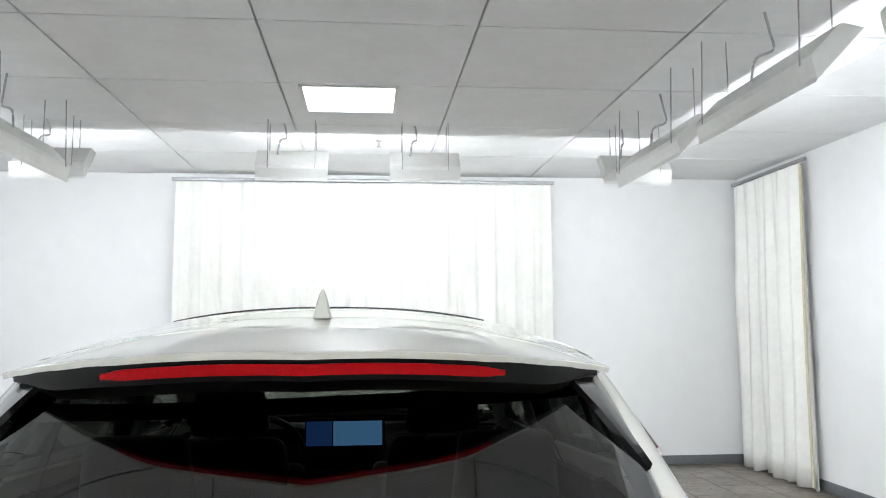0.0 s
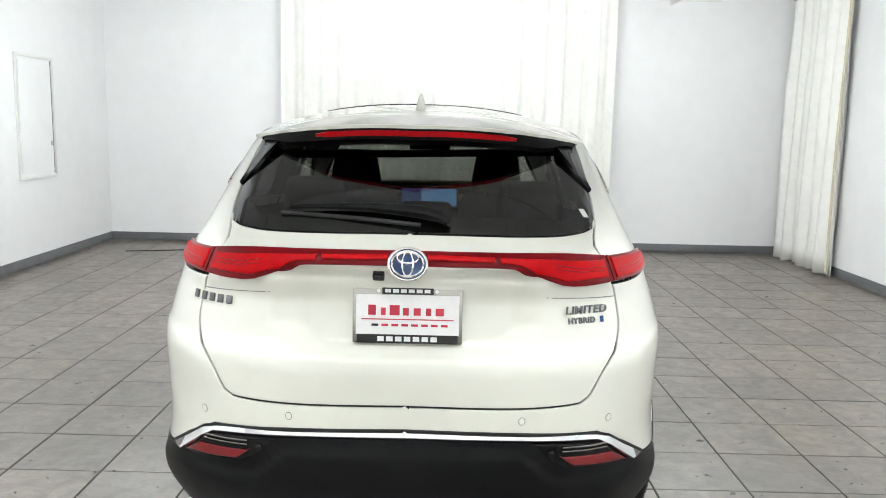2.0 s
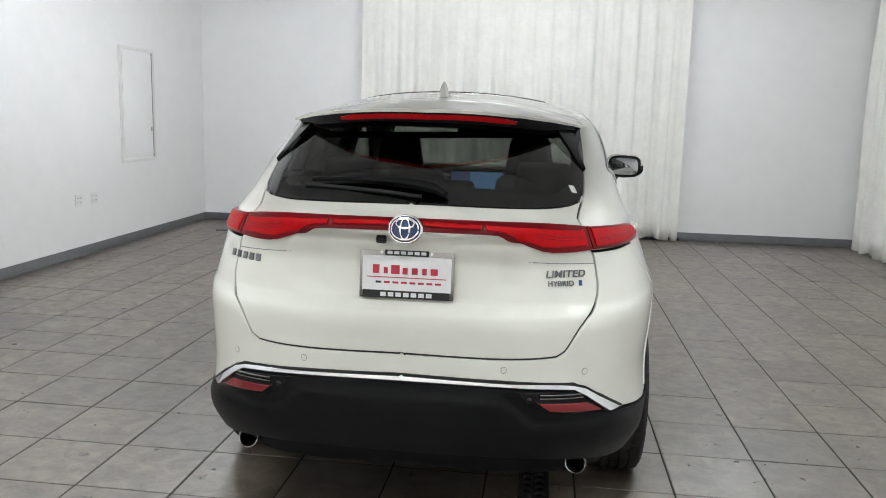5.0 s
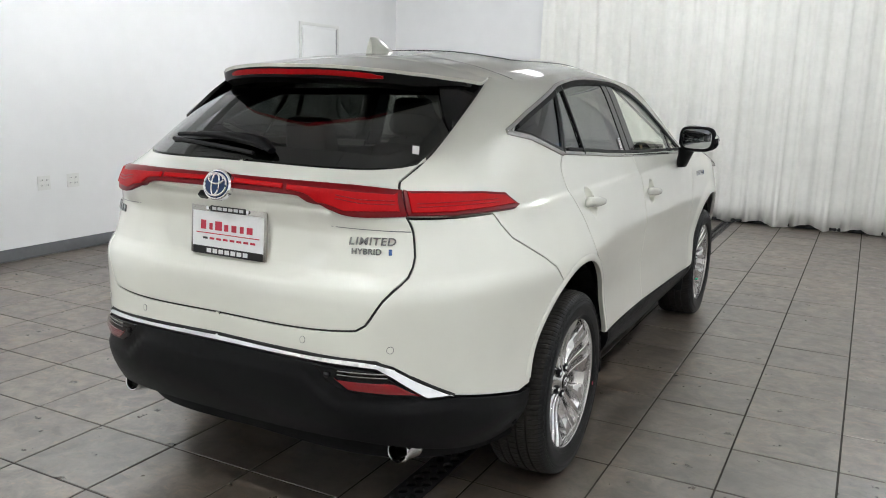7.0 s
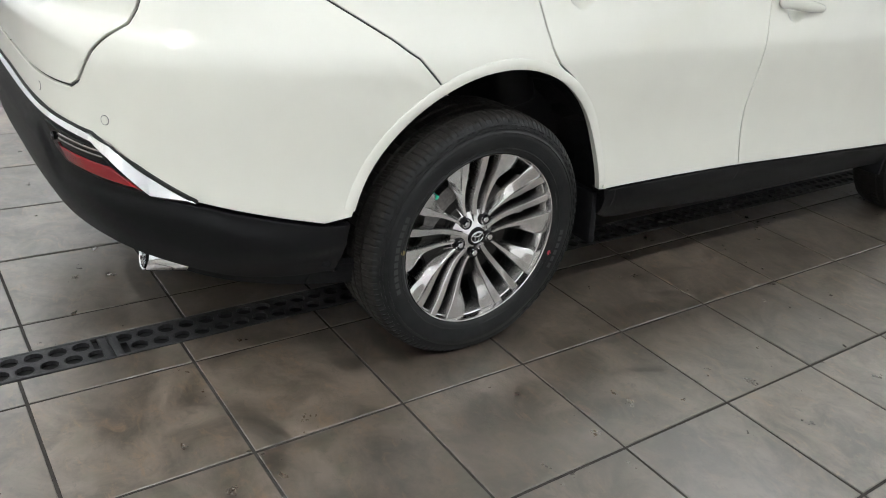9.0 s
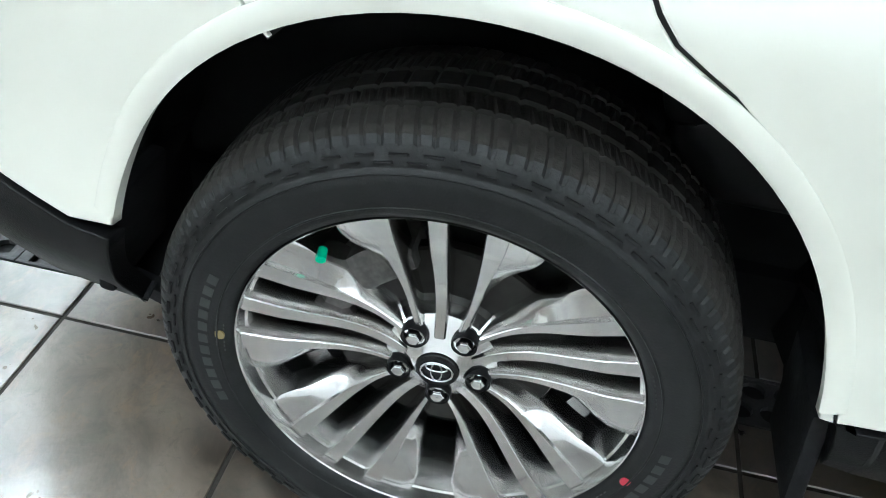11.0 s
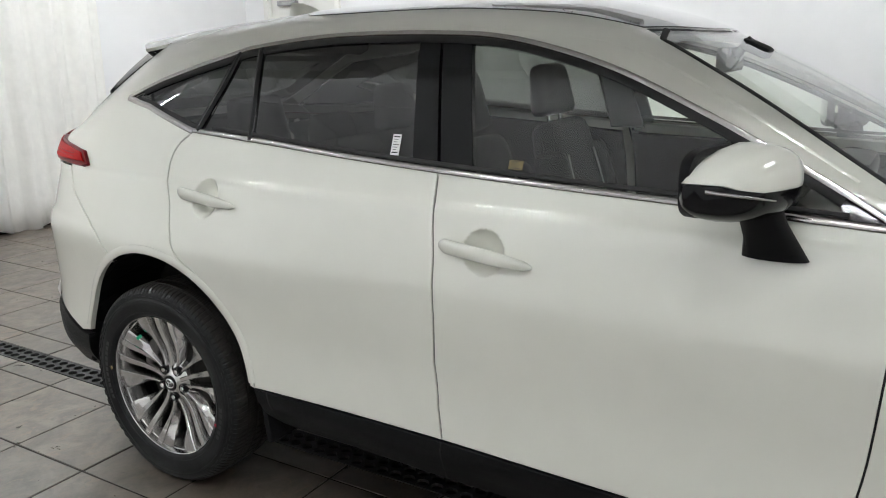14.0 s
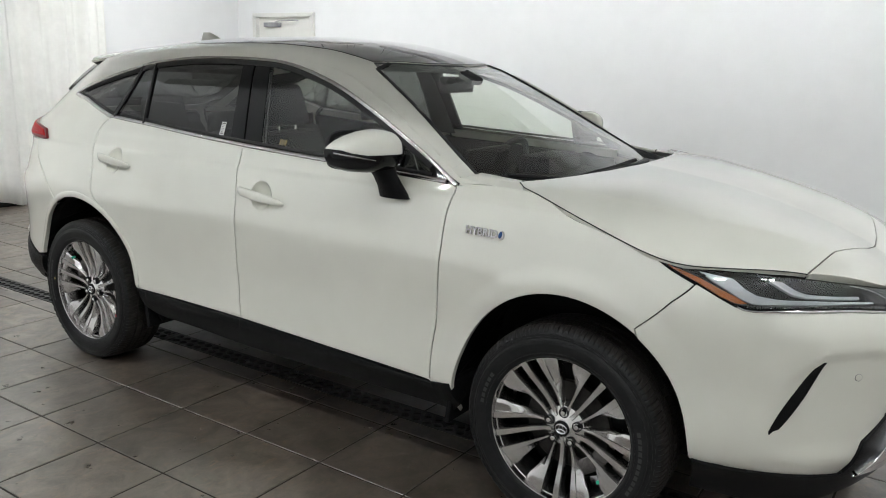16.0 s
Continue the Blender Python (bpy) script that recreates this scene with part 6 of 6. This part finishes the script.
# each tyre carries the car: a flat patch on the floor, the side wall bulging a little above it
for w in wheels:
    for child in w.children:
        if child.name.startswith("tyre"):
            child.data = child.data.copy()
            back = w.matrix_basis.inverted()
            for v in child.data.vertices:
                p = w.matrix_basis @ v.co
                if p.z < FLOOR + .10:
                    k = ramp(FLOOR + .10, FLOOR + .02, p.z)
                    v.co.x += math.copysign(.006 * k, v.co.x) * ramp(.05, .11, abs(v.co.x))
                    if p.z < FLOOR + .0012:
                        p = w.matrix_basis @ v.co
                        v.co = back @ Vector((p.x, p.y, FLOOR + .0012))

# ---- cabin ----
box_part("cabin_floor", (0, 1.05, .42), (1.00, 3.3, .10), CARPET, car, "dark cabin floor", bevel=.02)
for sd in (1, -1):
    for lp, nm in (([(.10, 1.24), (1.08, 1.18), (1.10, .55), (.56, .55), (.46, .84), (.10, .98)], "door_card"), ([(1.12, 1.178), (2.15, 1.135), (2.15, .55), (1.13, .55)], "door_card"),
                   ([(-.80, 1.20), (.06, 1.245), (.06, .85), (-.3, .80), (-.80, .75)], "cargo_side_trim")):
        panel(nm, lp, shell, DASH, car, "black inner trim", off=-.075, depth=.02, side=sd, grid=.08)
    pillar = [(-.46, 1.345), (-.30, 1.40), (-.10, 1.45), (.10, 1.48), (.12, 1.53), (-.2, 1.50), (-.62, 1.47), (-.70, 1.40), (-.80, 1.26), (-.5, 1.25), (-.10, 1.27), (-.25, 1.30)]
    panel("rear_pillar_trim", pillar, shell, DASH, car, "black inner pillar trim", off=-.05, depth=.01, side=sd, grid=.06)
    panel("centre_pillar_trim", [(.98, 1.54), (1.08, 1.54), (1.17, 1.18), (1.02, 1.18)], shell, HEADLINER, car, "grey inner pillar trim", off=-.05, depth=.01, side=sd, grid=.06)
liner_half = [(0, -.02), (.5, .0), (.56, .4), (.57, .9), (.55, 1.2), (.44, 1.50), (0, 1.60)]
panel("headliner", both(liner_half, 0), roof_skin, HEADLINER, car, "grey cloth headliner", off=-.045, depth=.01, grid=.08)


def front_seat(sd):
    x = sd * .36
    root = box_part("front_seat", (x, 1.30, .60), (.50, .52, .20), LEATHER, car, "black leather front seat with light stitching", bevel=.06, segments=3)
    box_part("backrest", (x, 1.02, .93), (.50, .16, .60), LEATHER, root, bevel=.06, rot=(16, 0, 0), taper=(.72, .7), segments=3)
    for e in (-1, 1):
        box_part("bolster", (x + e * .205, 1.06, .88), (.09, .17, .48), LEATHER, root, bevel=.035, rot=(16, 0, 0), taper=(.8, .7), segments=3)
        tube("headrest_post", [(x + e * .055, .925, 1.20), (x + e * .055, .915, 1.30)], .007, CHROME, root)
        tube("stitching", [(x + e * .15, 1.155, .70), (x + e * .145, 1.10, .90), (x + e * .13, 1.04, 1.10)], .004, LEATHER_GREY, root, "pale seam stitching", sides=6)
    box_part("headrest", (x, .905, 1.335), (.27, .10, .20), LEATHER, root, bevel=.04, rot=(10, 0, 0), taper=(.78, .8), segments=3)


front_seat(1)
front_seat(-1)
bench = box_part("rear_bench", (0, .48, .62), (1.30, .50, .18), LEATHER, car, "black leather rear bench with three headrests", bevel=.05, segments=3)
for x, w in ((-.43, .46), (0, .36), (.43, .46)):
    box_part("backrest", (x, .22, .90), (w, .15, .52), LEATHER, bench, bevel=.04, rot=(14, 0, 0), taper=(.94, .7), segments=3)
for x, w, h, z in ((-.44, .27, .20, 1.245), (.02, .25, .12, 1.19), (.44, .27, .20, 1.245)):
    box_part("headrest", (x, .10, z), (w, .09, h), LEATHER, bench, bevel=.03, rot=(8, 0, 0), taper=(.86, .8), segments=3)
dash = box_part("dashboard", (0, 2.10, .93), (1.46, .52, .26), DASH, car, "black dashboard with a lit centre screen", bevel=.07, taper=(.95, .8), segments=3)
box_part("screen", (0, 1.835, 1.115), (.36, .022, .135), BLACK_GLOSS, dash, "black framed centre screen", bevel=.006, rot=(-8, 0, 0))
box_part("display", (.058, 1.822, 1.116), (.22, .004, .108), SCREEN, dash, "lit blue map display", bevel=0, rot=(-8, 0, 0))
box_part("display", (-.115, 1.822, 1.116), (.115, .004, .108), SCREEN_DARK, dash, "lit dark blue display", bevel=0, rot=(-8, 0, 0))
box_part("centre_console", (0, 1.45, .68), (.26, .72, .28), DASH, dash, bevel=.04)
cx, cy, cz = -.36, 1.72, 1.02
mwheel = pose(cx, cy, cz, 66)
wheel_ring = [mwheel @ Vector((.185 * math.cos(a), .185 * math.sin(a), 0)) for a in [2 * math.pi * i / 32 for i in range(33)]]
steer = tube("steering_wheel", wheel_ring, .016, LEATHER, car, "black leather steering wheel", step=.05)
for a in (0, 180, 270):
    q = radians(a)
    tube("spoke", [mwheel @ Vector((.04 * math.cos(q), .04 * math.sin(q), 0)), mwheel @ Vector((.18 * math.cos(q), .18 * math.sin(q), 0))], .016, DASH, steer)
bm = bmesh.new()
add_box(bm, (0, 0, 0), (.16, .12, .05), .02)
bm.transform(mwheel)
part("hub_pad", bm, DASH, steer)
box_part("binnacle", (-.36, 1.98, 1.09), (.36, .18, .10), DASH, dash, bevel=.035)
rear_view = box_part("rear_view_mirror", (0, 1.66, 1.455), (.25, .035, .075), BLACK_GLOSS, car, "black interior mirror behind the windscreen", bevel=.015)
tube("mirror_stem", [(0, 1.675, 1.47), (0, 1.72, 1.515)], .014, DASH, rear_view)
box_part("sensor_pod", (0, 1.735, 1.488), (.09, .09, .035), DASH, rear_view, bevel=.015, rot=(-24, 0, 0))
box_part("cargo_floor", (0, -.38, .70), (1.10, .90, .03), CARPET, car, "black ribbed cargo liner", bevel=.01)
for k in range(14):
    box_part("liner_rib", (-.45 + .07 * k, -.40, .718), (.03, .70, .010), DASH, bpy.data.objects["cargo_floor"], bevel=.003)

# ---- loose things in the load space ----
def floor_mat(x, y, rz, tilt, label):
    root = thing("floor_mat", label, "floor mat", "rubber floor mats")
    root.matrix_basis = pose(x, y, .735, tilt, 0, rz)
    box_part("tray", (0, 0, 0), (.44, .56, .012), BLACK_PLASTIC, root, bevel=.004)
    for px, py, sx, sy in ((-.22, 0, .014, .56), (.22, 0, .014, .56), (0, -.28, .44, .014), (0, .28, .44, .014)):
        box_part("raised_edge", (px, py, .018), (sx, sy, .045), BLACK_PLASTIC, root, bevel=.005)
    for k in range(7):
        box_part("rib", (-.165 + .055 * k, 0, .009), (.008, .44, .010), BLACK_PLASTIC, root, bevel=0)
    for k in range(8):
        box_part("rib", (0, -.2 + .057 * k, .0095), (.36, .008, .009), BLACK_PLASTIC, root, bevel=0)


floor_mat(-.27, -.47, 4, 0, "black rubber floor mat lying in the load space")
floor_mat(.30, -.47, -4, 0, "black rubber floor mat under the bag")


def bag():
    root = thing("duffel_bag", "black crumpled nylon duffel bag in the load space", "bag", at=(.12, -.22, .775))
    bm = bmesh.new()
    bmesh.ops.create_cube(bm, size=1)
    bmesh.ops.subdivide_edges(bm, edges=bm.edges[:], cuts=9, use_grid_fill=True)
    for v in bm.verts:
        p = Vector((v.co.x * .72, v.co.y * .26, (v.co.z + .5) * .34))
        sag = .07 * (1 - (2 * v.co.x) ** 2) * (v.co.z + .5)
        q = noise.noise_vector(p * 7) * .022 + noise.noise_vector(p * 16) * .009
        v.co = Vector((p.x, p.y * (1 - .45 * (v.co.z + .5)), p.z - sag)) + Vector((q.x, q.y, max(q.z, -.01 if v.co.z > -.4 else 0)))
    part("bag_body", bm, BAG, root, angle=80)
    tube("handle", [(.30, -.10, .25), (.42, -.13, .22), (.46, -.12, .10), (.38, -.13, .03)], .012, BAG, root, "black webbing handle", flat=.4)
    for x, z, r in ((-.22, .24, 8), (.14, .26, -14), (.16, .05, 4)):
        box_part("mesh_patch", (x, -.128 + .10 * z, z), (.10, .006, .07), BASE, root, "grey mesh patch", bevel=.002, rot=(-14, r, 0))


bag()


# ---- floor tiles: those about the car one by one, the rest as one sheet of pieces ----
def tile_mesh(name, w, d):
    t, b = .026, .0013
    v = []
    for z, e in ((-t, 0), (-b, 0), (0, b)):
        v += [(-w / 2 + e, -d / 2 + e, z), (w / 2 - e, -d / 2 + e, z), (w / 2 - e, d / 2 - e, z), (-w / 2 + e, d / 2 - e, z)]
    f = [(8, 9, 10, 11)]
    for r in (0, 4):
        f += [(r + k, r + (k + 1) % 4, r + 4 + (k + 1) % 4, r + 4 + k) for k in range(4)]
    me = bpy.data.meshes.new(name)
    me.from_pydata(v, [], f)
    me.materials.append(TILE)
    return me, v, f


JOINT = .0086
full, fv, ff = tile_mesh("tile", PITCH - JOINT, PITCH - JOINT)
floor_ob = bpy.data.objects["floor"]
rest_v, rest_f = [], []
# the drain parts two fields of tiles, each with a grid of its own
Y_EAST, Y_WEST = .092 - 12 * PITCH, .142 - 12 * PITCH
cols = [(1.458 + (k - 3) * PITCH, 1.458 + (k - 2) * PITCH, Y_EAST) for k in range(11)]
cols += [(.255 - (k + 1) * PITCH, .255 - k * PITCH, Y_WEST) for k in range(-1, 12)]
rng = random.Random(4)
for cx0, cx1, y_first in cols:
    pieces = [(cx0, min(cx1, DX0 + .001))] if cx0 < DX0 and y_first == Y_WEST else [(max(cx0, DX1 - .001), cx1)]
    for p0, p1 in pieces:
        a, b = max(p0, X0 + .001), min(p1, X1 - .001)
        if b - a < .03:
            continue
        whole = b - a > PITCH - .001
        me = full if whole else tile_mesh("tile_cut", b - a - JOINT, PITCH - JOINT)[0]
        j = 0
        while y_first + j * PITCH < Y1:
            yc = y_first + (j + .5) * PITCH
            j += 1
            if yc - PITCH / 2 < Y0 - PITCH / 2:
                continue
            mid = (a + b) / 2
            near = -2.9 < mid < 3.2 and -2.4 < yc < 4.4
            dz = FLOOR + rng.uniform(-.0007, .0007)
            if near:
                ob = new("tile", me)
                ob.parent = floor_ob
                ob.matrix_basis = pose(mid, yc, dz, rng.uniform(-.12, .12), rng.uniform(-.12, .12), 0)
            else:
                n = len(rest_v)
                w = b - a - JOINT
                _, v, f = (None, fv, ff) if whole else tile_mesh("tmp", w, PITCH - JOINT)
                rest_v += [(q[0] + mid, q[1] + yc, q[2] + dz) for q in v]
                rest_f += [tuple(n + k for k in q) for q in f]
far = mesh_object("far_tiles", rest_v, rest_f, TILE, floor_ob, smooth=False)
tagged(far, "grey-brown slate-look floor tiles farther off", kind="stuff")
